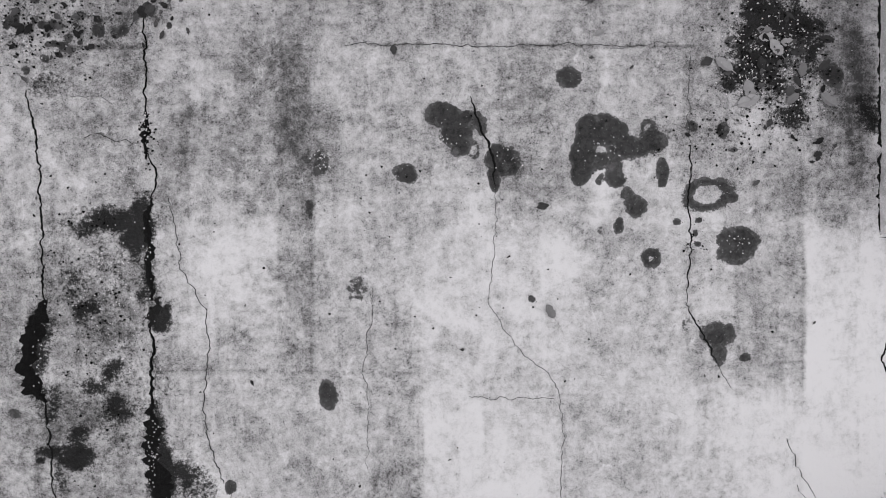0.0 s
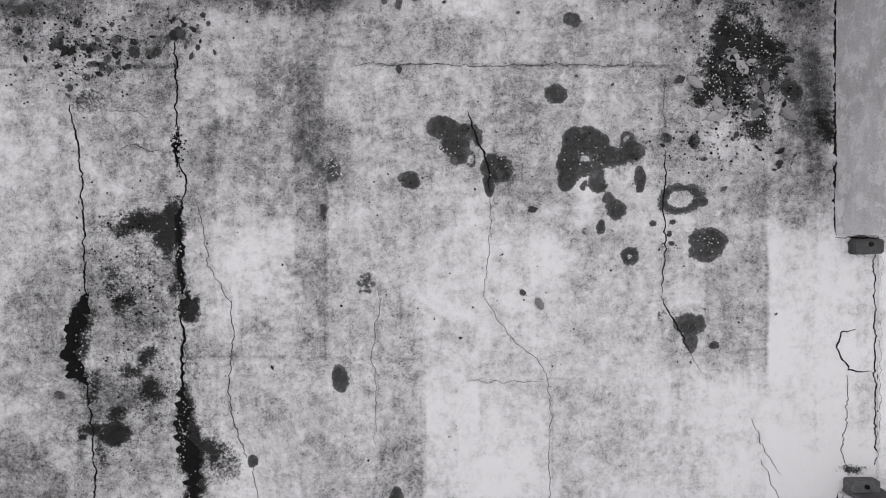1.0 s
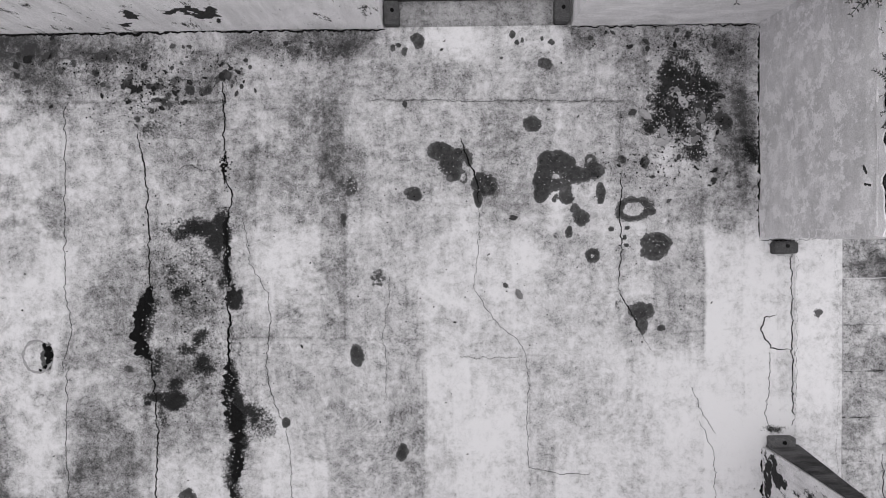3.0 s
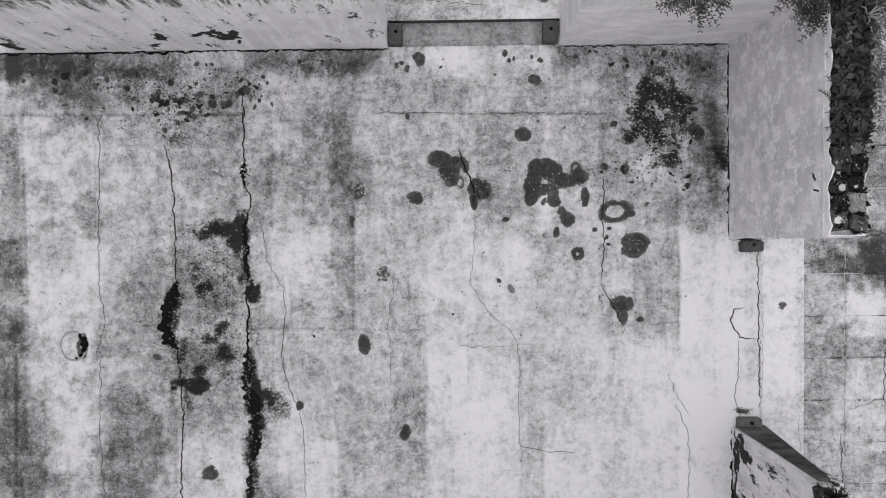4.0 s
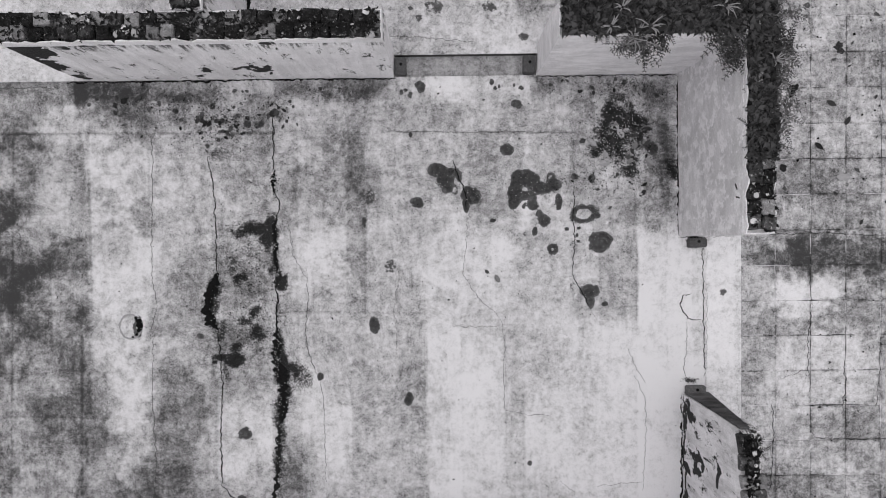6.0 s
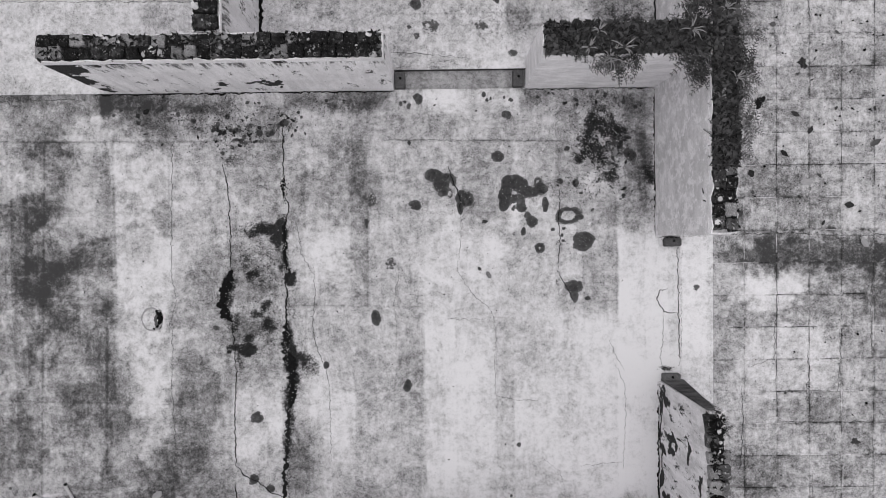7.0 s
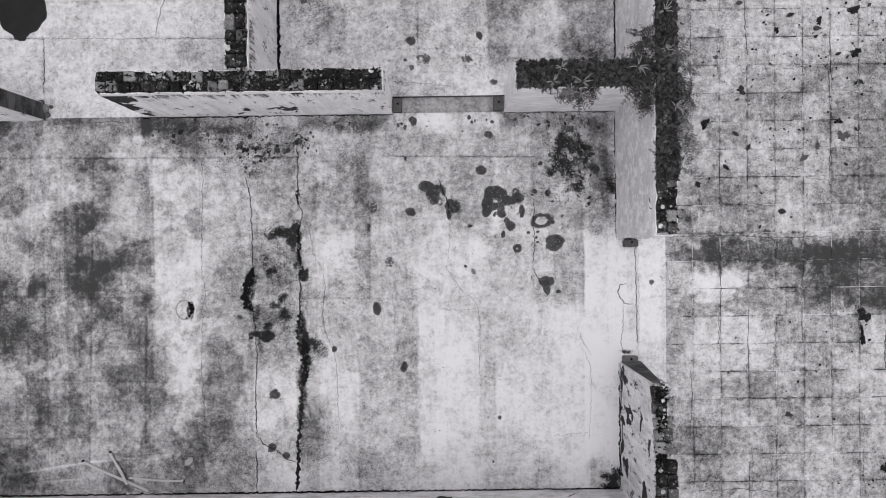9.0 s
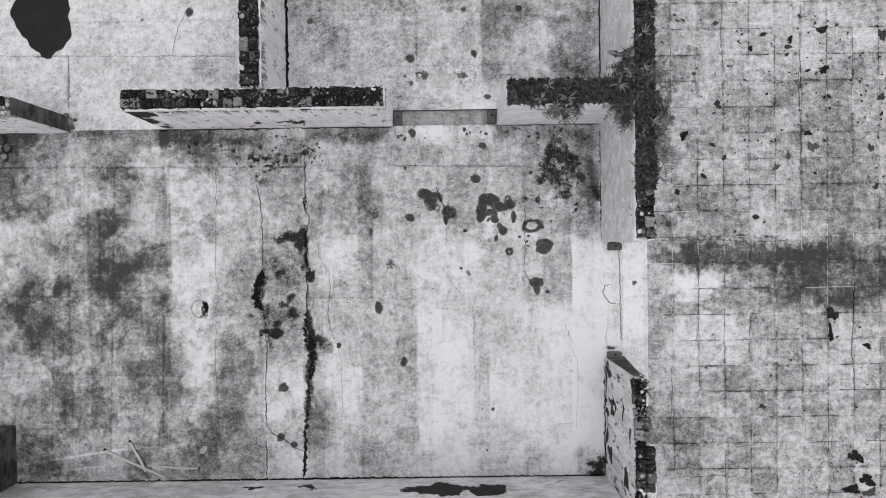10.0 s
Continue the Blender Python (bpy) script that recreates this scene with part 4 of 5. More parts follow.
wall_e = wall_body("wall_east_1", M_PATCHY, EX0 - 0.008, 0.905, EX1, 5.6, H - 0.04, "broken brick wall with grey plaster flaking to pale, weeds on top", lean=0.062)
lay_bricks(wall_e, EX0 + 0.075, 0.93, EX1 - 0.006, 5.5, H - 0.022, 0.08, 7)
plaster_rim(wall_e, M_PLAIN, EX0 + 0.058, 0.912, EX1 - 0.004, 5.55, H - 0.01)
wall_se = wall_body("wall_east_2", M_MOULD, EX0 + 0.012, -2.6, EX1, -0.29, H - 0.05, "broken brick wall with mouldy peeling plaster beside the side doorway", ragged=0.035, lean=0.03, pinch=0.115)
lay_bricks(wall_se, EX0 + 0.05, -2.55, EX1 - 0.005, -0.86, H - 0.03, 0.1, 11)
lay_bricks(wall_se, EX0 + 0.045, -0.86, EX1 - 0.055, -0.54, H - 0.035, 0.1, 12)
lay_bricks(wall_se, EX0 + 0.04, -0.54, EX1 - 0.105, -0.31, H - 0.04, 0.1, 14)
wall_p = wall_body("wall_partition", M_PLASTER, -0.985, NY1, -0.785, 5.6, H - 0.04, "broken brick partition wall with stained pale plaster")
lay_bricks(wall_p, -0.98, NY1 + 0.02, -0.81, 5.5, H - 0.022, 0.05, 13)
plaster_rim(wall_p, M_PLAIN, -0.981, NY1 + 0.01, -0.792, 5.55, H - 0.02)
wall_w = wall_body("wall_north_3", M_PLASTER, -5.2, NY0 - 0.02, -3.02, NY1 - 0.03, H - 0.02, "plastered wall stub with a dark stained end at an opening")
lay_bricks(wall_w, -5.1, NY0 - 0.01, -3.04, NY1 - 0.04, H - 0.005, 0.05, 17)
wall_s = wall_body("wall_south", M_SOUTH, -5.2, SY0 - 0.19, EX0 + 0.02, SY0, H - 0.03, "pale plastered wall with dark peeled patches near its foot")
lay_bricks(wall_s, -5.1, SY0 - 0.185, 2.4, SY0 - 0.005, H - 0.012, 0.06, 19)

# mossy mortar and scraps along the broken tops
tuft_bed("moss", wall_nw, -2.0, NY0 + 0.015, 0.27, NY1 - 0.01, H - 0.005, 1100, 0.024, M_CORE, 1, "black moss between the bricks")
tuft_bed("moss", wall_ne, 1.37, NY0 + 0.01, 2.46, NY1 + 0.03, H - 0.0, 2600, 0.034, M_LEAF, 2, "thick dark moss and creeping weeds")
tuft_bed("moss", wall_e, EX0 + 0.07, 1.35, EX1, 3.3, H - 0.0, 3000, 0.032, M_LEAF, 3, "thick dark moss and creeping weeds")
tuft_bed("moss", wall_e, EX0 + 0.08, 0.93, EX1, 1.4, H - 0.01, 200, 0.02, M_CORE, 4, "black moss between the bricks")
tuft_bed("moss", wall_se, EX0 + 0.05, -2.5, EX1 - 0.10, -0.32, H - 0.025, 1300, 0.026, M_CORE, 5, "black moss between the bricks")
tuft_bed("moss", wall_p, -0.97, NY1, -0.81, 4.2, H - 0.02, 600, 0.022, M_CORE, 6, "black moss between the bricks")

# the dark end faces of two walls
bm = bmesh.new()
add_box(bm, -3.0199, NY0 - 0.010, -0.05, -3.007, NY1 - 0.04, H - 0.05)
bmesh.ops.bevel(bm, geom=bm.edges[:], offset=0.004, segments=1, affect="EDGES")
part("end_face", bm, M_END, wall_w, "soot-dark exposed end of the wall")
bm = bmesh.new()
for corner in add_box(bm, EX0 + 0.03, -0.289, -0.05, EX1 - 0.012, -0.276, H - 0.06):
    if corner.co.z > 0.5:
        corner.co.x += 0.012 if corner.co.x < EX0 + 0.1 else -0.118
bmesh.ops.bevel(bm, geom=bm.edges[:], offset=0.004, segments=1, affect="EDGES")
part("end_face", bm, M_END, wall_se, "dark exposed end of the wall")
# a dark pier at the west side
pier = wall_body("pier", M_END, -4.4, -1.49, -3.63, -0.90, H, "dark soot-stained masonry pier against the south wall", category="pier")

# what is left of the door frames
def frame_stub(x, y, w, d, h, turn=0):
    bm = bmesh.new()
    add_box(bm, -w / 2, -d / 2, -0.02, w / 2, d / 2, h)
    bmesh.ops.bevel(bm, geom=bm.edges[:], offset=0.006, segments=2, affect="EDGES")
    for v in bm.verts:
        v.co += 0.004 * noise.noise_vector(v.co * 30 + Vector((x, y, 0)))
    stub = part("door_frame_stub", bm, M_STONE)
    stub.matrix_basis = pose(x, y, 0, 0, 0, turn)
    bm = bmesh.new()
    bmesh.ops.create_cone(bm, cap_ends=True, segments=10, radius1=0.012, radius2=0.010, depth=0.012)
    nail = part("bolt", bm, M_DIRT, stub, "rusty black bolt head")
    nail.matrix_basis = pose(0.005, 0.01, h + 0.003)
    return tagged(stub, "sawn-off grey door frame stub at the foot of the wall", "door frame", "door frame stubs")


frame_stub(0.339, 2.181, 0.085, 0.13, 0.05)
frame_stub(1.29, 2.185, 0.085, 0.13, 0.05)
frame_stub(2.533, 0.847, 0.14, 0.07, 0.04)
frame_stub(2.515, -0.259, 0.14, 0.07, 0.05)


# ---- the tiled terrace east of the house ----
bm = bmesh.new()
add_box(bm, EX1 - 0.1, -2.26, -0.09, 6.3, 4.65, -0.003)
terrace = tagged(part("terrace", bm, M_JOINT), "weathered terrace of square concrete tiles with dirty joints", "terrace", kind="structure")


def tile_mesh(seed, w):
    rng = random.Random(seed)
    bm = bmesh.new()
    top = [(-w / 2 + 0.004, -w / 2 + 0.004), (w / 2 - 0.004, -w / 2 + 0.004), (w / 2 - 0.004, w / 2 - 0.004), (-w / 2 + 0.004, w / 2 - 0.004)]
    ring = []
    for (x0, y0), (x1, y1) in zip(top, top[1:] + top[:1]):
        for k in range(4):
            f = k / 4
            ring.append((x0 + (x1 - x0) * f + rng.uniform(-0.0034, 0.0030), y0 + (y1 - y0) * f + rng.uniform(-0.0034, 0.0030)))
    up = [bm.verts.new((x, y, 0.0)) for x, y in ring]
    low = [bm.verts.new((x * 1.012, y * 1.012, -0.006)) for x, y in ring]
    bm.faces.new(up)
    for i in range(len(ring)):
        j = (i + 1) % len(ring)
        bm.faces.new((low[i], low[j], up[j], up[i]))
    mesh = bpy.data.meshes.new("tile")
    bm.to_mesh(mesh)
    bm.free()
    mesh.materials.append(M_TILE)
    return mesh


TILES = [tile_mesh(s, 0.2655) for s in range(8)]
rng = random.Random(77)
TX, TY = 3.126, 2.521
for i in range(-1, 13):
    for j in range(-18, 8):
        x, y = TX + 0.2645 * (i + 0.5), TY + 0.2645 * (j + 0.5)
        if x < 2.86 + 0.12 or x > 6.3:
            continue
        ob = new("tile", TILES[rng.randrange(8)])
        ob.matrix_basis = pose(x, y, rng.uniform(-0.0015, 0.0015), rng.uniform(-0.25, 0.25), rng.uniform(-0.25, 0.25), 90 * rng.randrange(4))
        ob.parent = terrace
# the pale apron between the wall and the tiles
ap = Field(2.60, -3.2, 2.868, 0.90, 0.02, 0.003, 0.72)
ap.strip(2.607, 0.829, 2.827, -0.333, 0.1)
ap.spot(2.731, 0.48, 0.035, 0.04, 0, 0.7)
apron = tagged(ap.build("apron", M_ROOM), "pale cement apron along the side doorway", "apron", kind="structure")


# ---- plants on the wall corner ----
def frond(bm, base, aim, length, leaflets, width):
    """A drooping stem with small leaves in pairs."""
    side = aim.cross(Vector((0, 0, 1))).normalized()
    last = None
    for k in range(leaflets + 1):
        f = k / leaflets
        p = base + aim * (length * f) + Vector((0, 0, -0.9 * length * f * f * 0.5))
        if last is not None:
            w = 0.0018
            bm.faces.new([bm.verts.new(q) for q in (last - side * w, p - side * w, p + side * w, last + side * w)])
        if k:
            size = width * (1.1 - 0.6 * f)
            for s in (-1, 1):
                d = (side * s + aim * 0.7).normalized()
                n = d.cross(Vector((0, 0, 1)))
                tip, mid_ = p + d * size + Vector((0, 0, -size * 0.15)), p + d * size * 0.5 + Vector((0, 0, size * 0.12))
                bm.faces.new([bm.verts.new(q) for q in (p, mid_ + n * size * 0.2, tip, mid_ - n * size * 0.2)])
        last = p


def weed(x, y, z, r, fronds, seed, pale=False, leaf=None):
    rng = random.Random(seed)
    bm = bmesh.new()
    bmesh.ops.create_icosphere(bm, subdivisions=1, radius=r * 0.12)
    crown = part("weed", bm, M_CORE)
    crown.matrix_basis = pose(x, y, z)
    leaves = bmesh.new()
    for k in range(fronds):
        a = rng.uniform(0, 2 * math.pi)
        up = rng.uniform(0.1, 0.9)
        aim = Vector((math.cos(a), math.sin(a), up)).normalized()
        frond(leaves, Vector((rng.uniform(-0.3, 0.3) * r, rng.uniform(-0.3, 0.3) * r, 0)), aim, r * rng.uniform(0.6, 1.15), rng.randrange(5, 9), r * rng.uniform(0.16, 0.26))
    part("foliage", leaves, leaf or M_LEAF, crown)
    if pale:
        for k in range(8):
            blade = bmesh.new()
            a = rng.uniform(0, 2 * math.pi)
            d, s = Vector((math.cos(a), math.sin(a), 0.3)), Vector((-math.sin(a), math.cos(a), 0))
            q = r * rng.uniform(0.5, 0.9)
            pts = [d * 0.1 * r - s * 0.004, d * q * 0.6 - s * 0.0035 + Vector((0, 0, 0.02)), d * q, d * q * 0.6 + s * 0.0035 + Vector((0, 0, 0.02)), d * 0.1 * r + s * 0.004]
            blade.faces.new([blade.verts.new(p + Vector((0, 0, 0.03))) for p in pts])
            part("blade", blade, M_BLADE, crown, "pale narrow grass blade")
    return tagged(crown, "small dark feathery weed rooted on the broken wall", "weed", "weeds on the wall")


rng = random.Random(4)
for k in range(20):
    weed(rng.uniform(1.42, 2.40), rng.uniform(NY0 + 0.03, NY1), H, rng.uniform(0.07, 0.13), 12, 100 + k, k % 5 == 0)
for k in range(17):
    weed(rng.uniform(EX0 + 0.1, EX1 - 0.02), rng.uniform(1.35, 2.75), H, rng.uniform(0.06, 0.13), 11, 200 + k, k % 7 == 0)
weed(1.865, 2.083, H - 0.06, 0.16, 26, 301, True)
weed(1.964, 2.131, H - 0.04, 0.13, 20, 302)
weed(2.386, 2.493, H, 0.17, 24, 303)
weed(2.336, 2.347, H, 0.15, 24, 308)
weed(2.358, 2.125, H, 0.17, 26, 304)
weed(2.416, 2.002, H - 0.02, 0.15, 22, 305)
weed(2.712, 2.071, H - 0.10, 0.17, 22, 306)
weed(2.676, 1.899, H - 0.12, 0.14, 18, 307)
weed(2.648, 1.531, H - 0.06, 0.10, 12, 309)
for k, (y, r) in enumerate(((2.42, 0.16), (2.22, 0.19), (2.05, 0.22), (1.84, 0.15), (1.66, 0.20), (1.50, 0.12))):
    weed(2.69 + 0.02 * (k % 2), y, H - 0.12, r, 16, 330 + k, False, M_FROND)
weed(2.44, 2.06, H - 0.10, 0.13, 20, 340)
weed(2.40, 2.16, H - 0.06, 0.15, 20, 341)
weed(1.80, 2.09, H - 0.03, 0.13, 16, 342, True, M_FROND)
weed(2.545, -0.42, H - 0.05, 0.10, 12, 310)
weed(2.56, -0.60, H - 0.06, 0.08, 10, 311)


# ---- loose things ----
def blob_outline(rng, n, rough):
    ph = [rng.uniform(0, 6.28) for _ in range(4)]
    return [1 + rough * (math.sin(2 * a + ph[0]) * 0.5 + math.sin(3 * a + ph[1]) * 0.4 + math.sin(5 * a + ph[2]) * 0.3 + math.sin(9 * a + ph[3]) * 0.2 + math.sin(17 * a + ph[0] * 3) * 0.12) for a in (2 * math.pi * k / n for k in range(n))]


def low_patch(name, x, y, rx, ry, material, seed, z=0.0, h=0.006, rough=0.25, n=48):
    """A low ragged cake, thin at the rim."""
    rng = random.Random(seed)
    o = blob_outline(rng, n, rough)
    bm = bmesh.new()
    rings = []
    for f, zz in ((1.0, -0.002), (0.9, h * 0.7), (0.5, h)):
        rings.append([bm.verts.new((rx * f * o[k] * math.cos(6.2832 * k / n), ry * f * o[k] * math.sin(6.2832 * k / n), zz)) for k in range(n)])
    for a, b in zip(rings, rings[1:]):
        for k in range(n):
            bm.faces.new((a[k], a[(k + 1) % n], b[(k + 1) % n], b[k]))
    bm.faces.new(rings[-1])
    ob = part(name, bm, material)
    ob.matrix_basis = pose(x, y, z)
    return ob


water = Net("still_water")
M_WATER = water.finish(water.blend(water.noise(6.0, 5), 0.010, 0.030), 0.15)
pool = tagged(low_patch("puddle", -3.254, 3.283, 0.324, 0.381, M_WATER, 5, 0.006, 0.004, 0.14, 96), "dark still rain puddle on the pale floor", "puddle")
low = tagged(low_patch("puddle", -3.222, 2.915, 0.081, 0.081, M_WATER, 8, 0.006, 0.004, 0.2), "dark tail of the rain puddle", "puddle")


def moss_cake(x, y, rx, ry, seed):
    return tagged(low_patch("moss_patch", x, y, rx * 0.85, ry * 0.85, M_CAKE, seed, 0.0, 0.006, 0.5, 72), "flat black patch of moss and rotten leaves on tiles", "moss patch", "moss patches on the terrace")


moss_cake(4.671, 3.026, 0.058, 0.052, 1)
moss_cake(4.686, 2.624, 0.058, 0.046, 2)
moss_cake(4.52, 1.978, 0.04, 0.035, 3)
moss_cake(4.566, 1.839, 0.058, 0.064, 4)
moss_cake(3.601, 2.284, 0.046, 0.046, 5)
moss_cake(4.342, 2.933, 0.035, 0.04, 6)
moss_cake(5.159, 1.819, 0.035, 0.052, 7)
moss_cake(5.285, 2.965, 0.046, 0.081, 8)
moss_cake(4.752, 0.128, 0.069, 0.075, 9)
moss_cake(4.739, -0.069, 0.029, 0.104, 10)
moss_cake(4.987, -1.34, 0.087, 0.069, 11)
moss_cake(5.108, -1.587, 0.081, 0.075, 12)
moss_cake(4.95, -1.678, 0.081, 0.069, 13)
moss_cake(5.136, -1.715, 0.069, 0.058, 14)
moss_cake(3.253, 1.973, 0.046, 0.052, 15)
moss_cake(4.034, -0.809, 0.035, 0.035, 16)
moss_cake(5.114, -0.202, 0.046, 0.035, 17)
moss_cake(5.271, 2.335, 0.04, 0.046, 18)
moss_cake(3.939, 2.847, 0.029, 0.029, 19)
moss_cake(5.209, 1.427, 0.04, 0.035, 20)


def leaf_mesh(seed, length, width, curl):
    rng = random.Random(seed)
    bm = bmesh.new()
    rows = []
    n = 7
    for k in range(n):
        f = k / (n - 1)
        w = width * math.sin(math.pi * min(1, 0.06 + f * 0.92)) ** 0.8 * rng.uniform(0.8, 1.15)
        x = (f - 0.5) * length
        z = curl * length * (2 * f - 1) ** 2
        rows.append([bm.verts.new((x, -w / 2, z + 0.25 * w)), bm.verts.new((x, rng.uniform(-0.05, 0.05) * width, z)), bm.verts.new((x, w / 2, z + 0.22 * w))])
    for a, b in zip(rows, rows[1:]):
        bm.faces.new((a[0], b[0], b[1], a[1]))
        bm.faces.new((a[1], b[1], b[2], a[2]))
    return bm


def make_leaf(seed, length, width, curl, material):
    ob = part("fallen_leaf", leaf_mesh(seed, length, width, curl), material)
    stalk = bmesh.new()
    bmesh.ops.create_cone(stalk, cap_ends=True, segments=5, radius1=0.0012, radius2=0.0008, depth=length * 0.3, matrix=Matrix.Translation((-length * 0.62, 0, curl * length)) @ Matrix.Rotation(radians(90), 4, "Y"))
    part("stalk", stalk, material, ob)
    return ob


rng = random.Random(12)
KINDS = [make_leaf(k, 0.050 * s, 0.026 * s * w, c, m) for k, (s, w, c, m) in enumerate(((1, 1, 0.12, M_DEAD), (0.7, 1.2, 0.2, M_DEAD), (1.2, 0.9, 0.1, M_DEAD), (0.6, 1.0, 0.25, M_DEAD), (1.0, 1.4, 0.08, M_DEAD), (1.1, 1.1, 0.12, M_DEADPALE)))]
for k, ob in enumerate(KINDS):
    tagged(ob, "pale bleached dry leaf lying on the floor" if k == 5 else "dark curled dead leaf lying on the floor", "leaf", "fallen leaves")
USED = set()


def drop_leaf(x, y, kind=None, size=1.0, z=0.004):
    k = rng.choice((0, 1, 1, 2, 3, 3, 4)) if kind is None else kind
    m = pose(x, y, z + 0.002, rng.uniform(-12, 12), rng.uniform(-12, 12), rng.uniform(0, 360)) @ Matrix.Scale(size, 4)
    if k in USED:
        ob = copy_thing(KINDS[k], m)
        ob.matrix_basis = m
    else:
        USED.add(k)
        KINDS[k].matrix_basis = m


def litter(x, y, rx, ry, count, kind=None, size=1.0):
    for _ in range(count):
        drop_leaf(x + rng.gauss(0, rx * 0.6), y + rng.gauss(0, ry * 0.6), kind, size * rng.uniform(0.6, 1.25))


litter(-1.06, 1.78, 0.24, 0.13, 30, None, 0.8)
litter(-0.773, 1.785, 0.257, 0.117, 14, None, 0.8)
litter(-1.634, 1.887, 0.281, 0.14, 10)
litter(-0.539, 1.84, 0.094, 0.082, 10)
litter(1.956, 1.66, 0.175, 0.211, 34, None, 1.0)
litter(1.956, 1.66, 0.175, 0.211, 8, 5, 1.3)
litter(1.805, 1.315, 0.257, 0.117, 14, None, 0.7)
litter(2.13, 1.288, 0.14, 0.14, 10, None, 0.7)
litter(-0.264, 2.011, 0.636, 0.035, 10, None, 0.7)
litter(1.812, 1.993, 0.52, 0.058, 10, None, 0.7)
for _ in range(30):
    drop_leaf(rng.uniform(-0.6, 2.3), rng.uniform(-1.3, 1.9), None, rng.uniform(0.25, 0.5))
for _ in range(10):
    drop_leaf(rng.uniform(-3.6, -0.8), rng.uniform(-1.3, 1.9), None, rng.uniform(0.25, 0.5))
for _ in range(14):
    drop_leaf(rng.uniform(-0.6, 2.2), rng.uniform(2.4, 3.4), None, rng.uniform(0.3, 0.8), 0.04)
for _ in range(62):
    drop_leaf(rng.uniform(2.95, 5.5), rng.uniform(0.9, 3.3), None, rng.uniform(0.6, 1.5))
for _ in range(14):
    drop_leaf(rng.uniform(2.95, 5.5), rng.uniform(-1.7, 0.9), None, rng.uniform(0.3, 0.8))
drop_leaf(1.037, 0.6, 5, 1.2)
drop_leaf(1.249, 1.738, 5, 0.8)
drop_leaf(1.012, 1.033, 2, 0.9)
drop_leaf(0.963, 0.655, 1, 0.8)
drop_leaf(0.406, 1.681, 4, 0.8)
drop_leaf(1.856, 1.453, 5, 1.6)
drop_leaf(2.181, 1.454, 5, 1.4)
drop_leaf(3.628, 1.323, 5, 1.8)
drop_leaf(4.098, 0.82, 5, 1.6)
drop_leaf(-1.698, -1.173, 5, 2.0)


def scatter(name, label, spots, material, low, high, seed):
    """Grains too many to count, strewn over the floor as one heap of small stones."""
    rnd = random.Random(seed)
    bm = bmesh.new()
    for x, y, rx, ry, count in spots:
        for _ in range(count):
            r = rnd.uniform(low, high)
            c = Vector((x + rnd.gauss(0, rx * 0.55), y + rnd.gauss(0, ry * 0.55), 0.003 + r * 0.4))
            e = Euler((rnd.uniform(0, 6), rnd.uniform(0, 6), rnd.uniform(0, 6))).to_matrix()
            vs = [bm.verts.new(c + e @ (Vector(d) * r * rnd.uniform(0.6, 1.3))) for d in ((1, 0, 0), (-0.6, 0.8, 0), (-0.6, -0.8, 0), (0, 0, 0.9), (0, 0, -0.9))]
            for f in ((0, 1, 3), (1, 2, 3), (2, 0, 3), (1, 0, 4), (2, 1, 4), (0, 2, 4)):
                bm.faces.new([vs[i] for i in f])
    return tagged(part(name, bm, material), label, "grit", kind="stuff")


scatter("pale_grit", "pale specks of broken plaster on the floor", (
    (1.979, 1.706, 0.175, 0.164, 150), (1.898, 1.569, 0.164, 0.117, 120), (2.061, 1.428, 0.094, 0.117, 40), (-1.097, 0.457, 0.033, 0.14, 14), (-0.623, 0.899, 0.023, 0.187, 16), (-0.623, 1.366, 0.033, 0.094, 40),
    (-0.617, 0.05, 0.033, 0.14, 40), (-1.077, 1.765, 0.211, 0.14, 60), (-0.821, 0.69, 0.187, 0.421, 120), (0.641, 1.305, 0.094, 0.094, 16), (0.846, 1.224, 0.07, 0.07, 10), (1.293, 1.274, 0.117, 0.094, 24),
    (1.805, 0.864, 0.066, 0.066, 14), (-0.62, -0.285, 0.046, 0.347, 40), (-0.628, -0.75, 0.035, 0.347, 40), (0.099, 1.232, 0.037, 0.051, 22), (-3.266, 3.271, 0.30, 0.32, 46), (-3.029, 2.264, 0.069, 0.081, 14)), M_GRIT, 0.002, 0.0055, 5)
scatter("dark_crumbs", "black crumbs of soil and moss on the floor", (
    (-1.06, 1.765, 0.30, 0.15, 200), (1.956, 1.637, 0.257, 0.257, 300), (1.805, 1.338, 0.304, 0.164, 90), (1.665, 0.898, 0.094, 0.094, 16), (-0.958, 1.906, 0.925, 0.116, 160), (1.812, 1.993, 0.578, 0.081, 70),
    (0.599, 0.86, 1.31, 0.772, 110), (-0.87, 0.596, 0.187, 0.468, 160), (4.059, 1.904, 1.156, 1.156, 160), (4.043, -0.408, 1.156, 1.04, 120), (0.901, 2.81, 1.156, 0.462, 80), (-2.603, 0.555, 1.445, 1.445, 90),
    (-0.615, 1.319, 0.037, 0.094, 60), (2.819, -1.147, 0.081, 0.405, 60)), M_DIRT, 0.002, 0.008, 6)


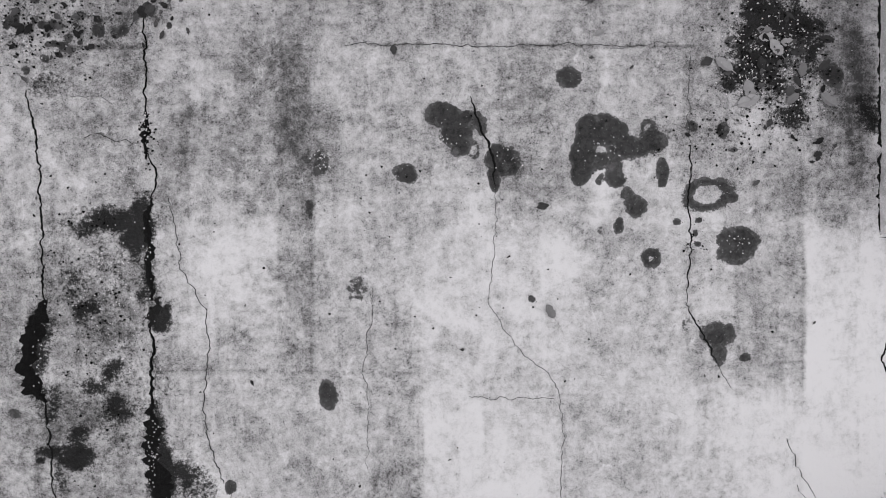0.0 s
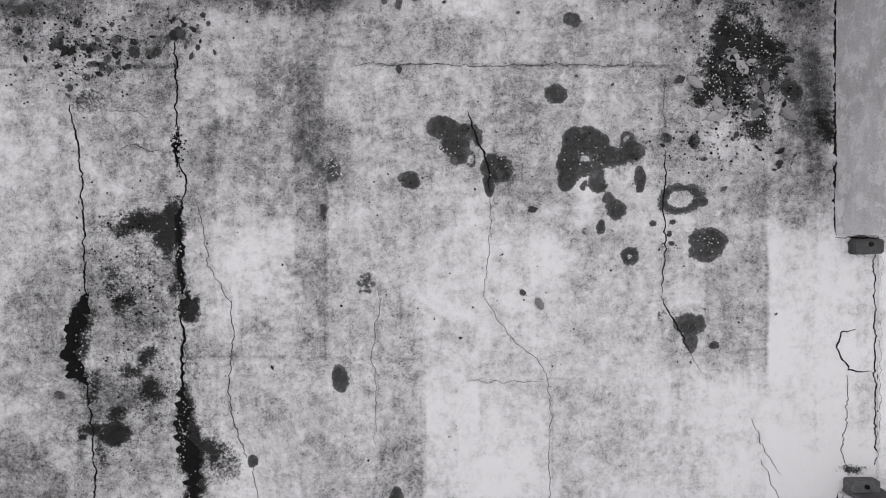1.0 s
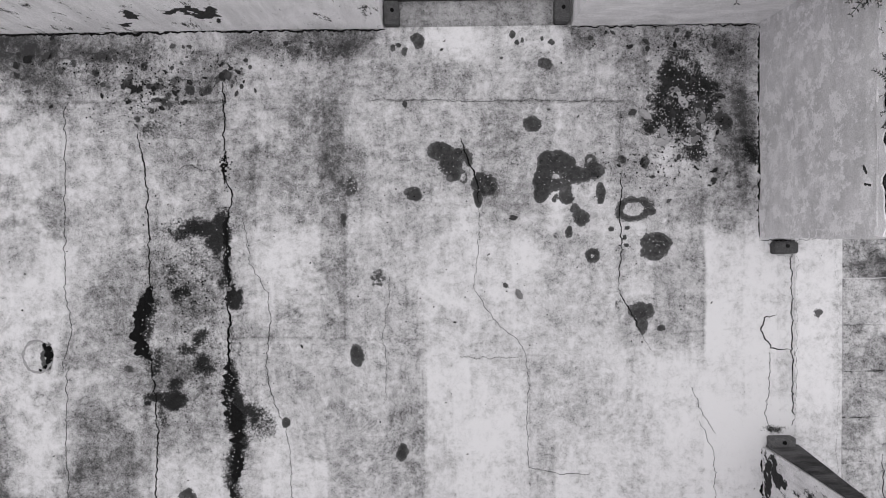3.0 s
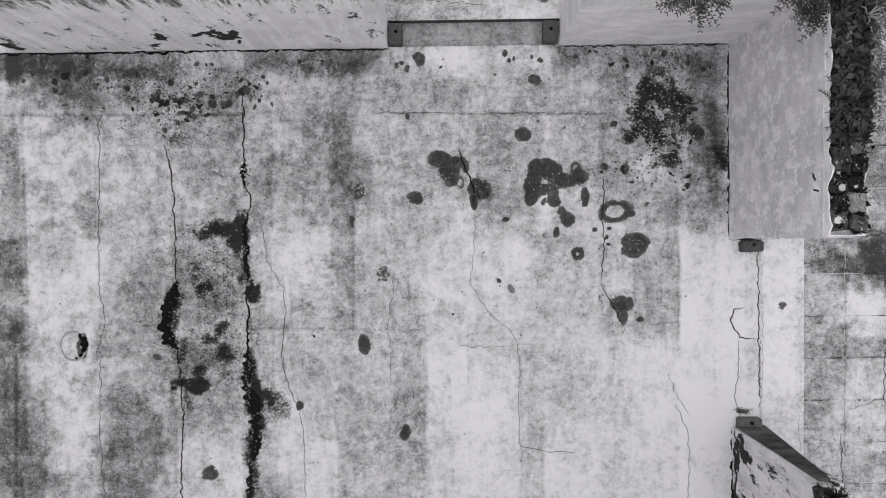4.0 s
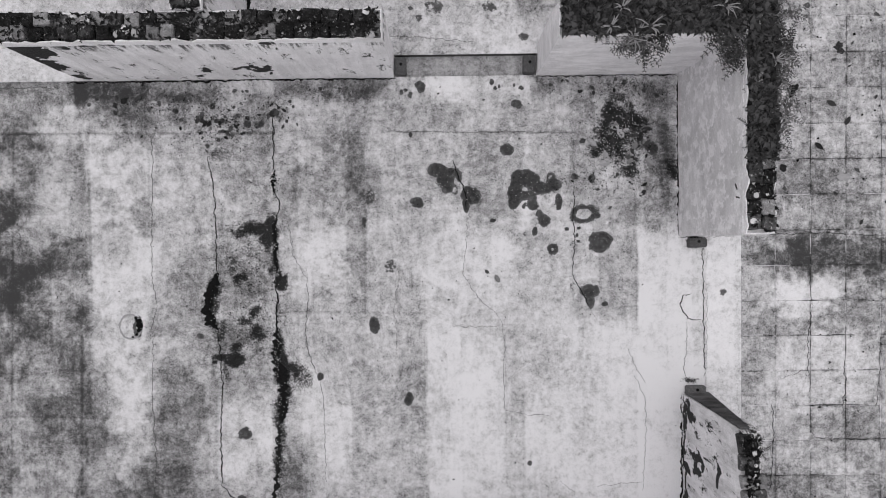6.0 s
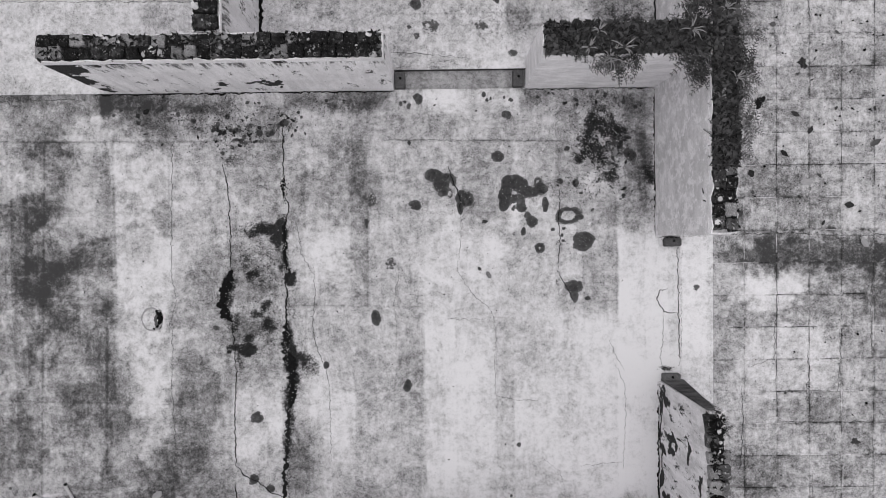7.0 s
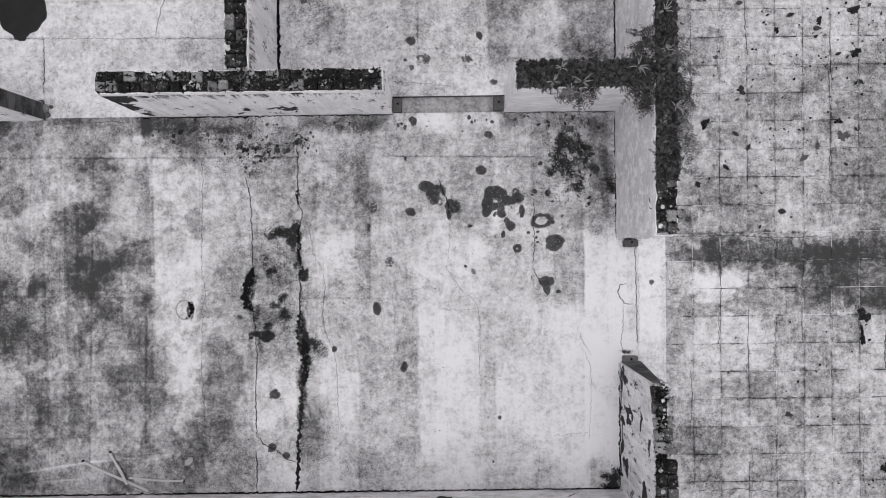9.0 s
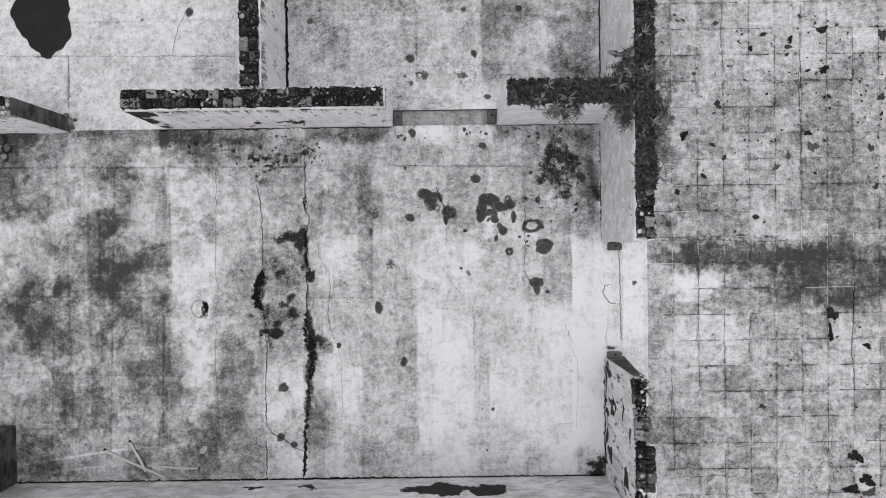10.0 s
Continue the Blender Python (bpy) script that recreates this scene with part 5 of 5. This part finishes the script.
def stick(x0, y0, x1, y1, r, seed, z0=0.0, z1=0.0):
    """A thin bleached rod with a slight bend."""
    rnd = random.Random(seed)
    a, b = Vector((x0, y0, r + z0)), Vector((x1, y1, r + z1))
    bm = bmesh.new()
    rings = []
    side = (b - a).cross(Vector((0, 0, 1))).normalized()
    for k in range(9):
        c = a.lerp(b, k / 8) + side * 0.006 * math.sin(k * 0.5 + seed)
        rings.append([bm.verts.new(c + (side * math.cos(t) + Vector((0, 0, 1)) * math.sin(t)) * r * rnd.uniform(0.85, 1.1)) for t in (6.2832 * i / 8 for i in range(8))])
    for p, q in zip(rings, rings[1:]):
        for i in range(8):
            bm.faces.new((p[i], p[(i + 1) % 8], q[(i + 1) % 8], q[i]))
    bm.faces.new(rings[0][::-1])
    bm.faces.new(rings[-1])
    ob = part("stick", bm, M_STICK)
    cut = bmesh.new()
    bmesh.ops.create_cone(cut, cap_ends=True, segments=8, radius1=r * 1.15, radius2=r * 0.9, depth=r * 1.5)
    end = part("charred_end", cut, M_DIRT, ob, "black charred end")
    end.matrix_basis = Matrix.Translation(a) @ (b - a).to_track_quat("Z", "Y").to_matrix().to_4x4()
    return tagged(ob, "thin bleached wooden stick lying on the floor", "stick", "sticks on the floor")


stick(-2.715, -1.165, -2.105, -1.465, 0.013, 1)
stick(-2.457, -1.081, -2.289, -1.386, 0.013, 2, 0.0, 0.026)
stick(-1.76, -1.37, -2.282, -1.334, 0.010, 3)

# the little rounded drain ring in the floor
bm = bmesh.new()
rr = []
for k in range(40):
    a = 6.2832 * k / 40
    w = 0.010 + 0.011 * noise.noise(Vector((math.cos(a) * 3, math.sin(a) * 3, 1)))
    rr.append([bm.verts.new(((0.080 + 0.010 * noise.noise(Vector((math.cos(a) * 2, math.sin(a) * 2, 4))) + o * w) * math.cos(a), (0.090 + o * w) * math.sin(a), zz)) for o, zz in ((1, -0.002), (0.3, 0.007), (-1, -0.002))])
for k in range(40):
    p, q = rr[k], rr[(k + 1) % 40]
    bm.faces.new((p[0], q[0], q[1], p[1]))
    bm.faces.new((p[1], q[1], q[2], p[2]))
ring = part("floor_ring", bm, M_DEADPALE)
ring.matrix_basis = pose(-1.722, 0.27, 0.0)
for k, (a, r) in enumerate(((-20, 0.018), (5, 0.026), (28, 0.022), (52, 0.014), (-48, 0.013), (-75, 0.009))):
    bm = bmesh.new()
    bmesh.ops.create_icosphere(bm, subdivisions=2, radius=r)
    for v in bm.verts:
        v.co *= 1 + 0.5 * noise.noise(v.co / r + Vector((k, 7, 0)))
        v.co.z *= 0.4
    clod = part("dirt_clod", bm, M_DIRT, ring, "black dirt caught in the rim")
    clod.matrix_basis = pose(0.072 * math.cos(radians(a)), 0.082 * math.sin(radians(a)), 0.003)
tagged(ring, "round broken ring of an old floor drain", "drain ring")


def stone(x, y, r, seed, z=0.0):
    """A broken lump of masonry."""
    bm = bmesh.new()
    bmesh.ops.create_icosphere(bm, subdivisions=2, radius=r)
    for v in bm.verts:
        v.co *= 1 + 0.35 * noise.noise(v.co / r * 1.1 + Vector((seed, 0, 0)))
        v.co.z *= 0.6
    ob = part("rubble_stone", bm, M_STONE)
    ob.matrix_basis = pose(x, y, z + r * 0.35, 0, 0, seed * 37)
    return tagged(ob, "small grey lump of broken masonry on the floor", "stone", "rubble stones")


stone(-3.007, 2.2, 0.045, 1)
stone(-3.04, 2.258, 0.030, 2)
stone(-2.985, 2.142, 0.030, 3)
stone(-2.949, 2.216, 0.020, 4)
stone(-3.026, 2.108, 0.024, 5)
stone(-3.648, 1.944, 0.035, 6)
stone(-3.685, 1.853, 0.030, 7)
stone(-3.615, 1.869, 0.022, 8)
stone(-2.917, -1.109, 0.014, 9)
stone(1.205, -1.224, 0.012, 10)


def mortar_lump(wall, x, y, z, r, seed):
    bm = bmesh.new()
    bmesh.ops.create_icosphere(bm, subdivisions=2, radius=r)
    for v in bm.verts:
        v.co *= 1 + 0.5 * noise.noise(v.co / r * 1.3 + Vector((seed, 3, 0)))
        v.co.z *= 0.5
    ob = part("mortar_lump", bm, M_GRIT, wall, "pale lump of old mortar")
    ob.matrix_basis = pose(x, y, z, 0, 0, seed * 50)


rng = random.Random(31)
for k in range(22):
    mortar_lump(wall_nw, rng.uniform(-1.98, 0.25), rng.uniform(NY0 + 0.02, NY1 - 0.02), H + 0.004, rng.uniform(0.010, 0.028), k)
for k in range(10):
    mortar_lump(wall_p, rng.uniform(-0.97, -0.82), rng.uniform(NY1 + 0.05, 3.6), H + 0.004, rng.uniform(0.010, 0.026), 30 + k)
for k in range(10):
    mortar_lump(wall_e, rng.uniform(EX0 + 0.09, EX1 - 0.02), rng.uniform(0.93, 1.4), H + 0.002, rng.uniform(0.008, 0.020), 50 + k)
for k in range(24):
    mortar_lump(wall_se, rng.uniform(EX0 + 0.06, EX1 - 0.09), rng.uniform(-2.0, -0.32), H - 0.004, rng.uniform(0.008, 0.024), 70 + k)

scatter("rotten_scraps", "black scraps of rotten leaf on the terrace tiles", (
    (4.235, 2.419, 1.098, 0.925, 110), (4.927, 2.638, 0.462, 0.636, 40), (4.332, -0.354, 0.983, 1.156, 40), (4.905, -1.467, 0.347, 0.289, 30), (1.247, 2.863, 0.983, 0.462, 26)), M_DIRT, 0.005, 0.016, 9)
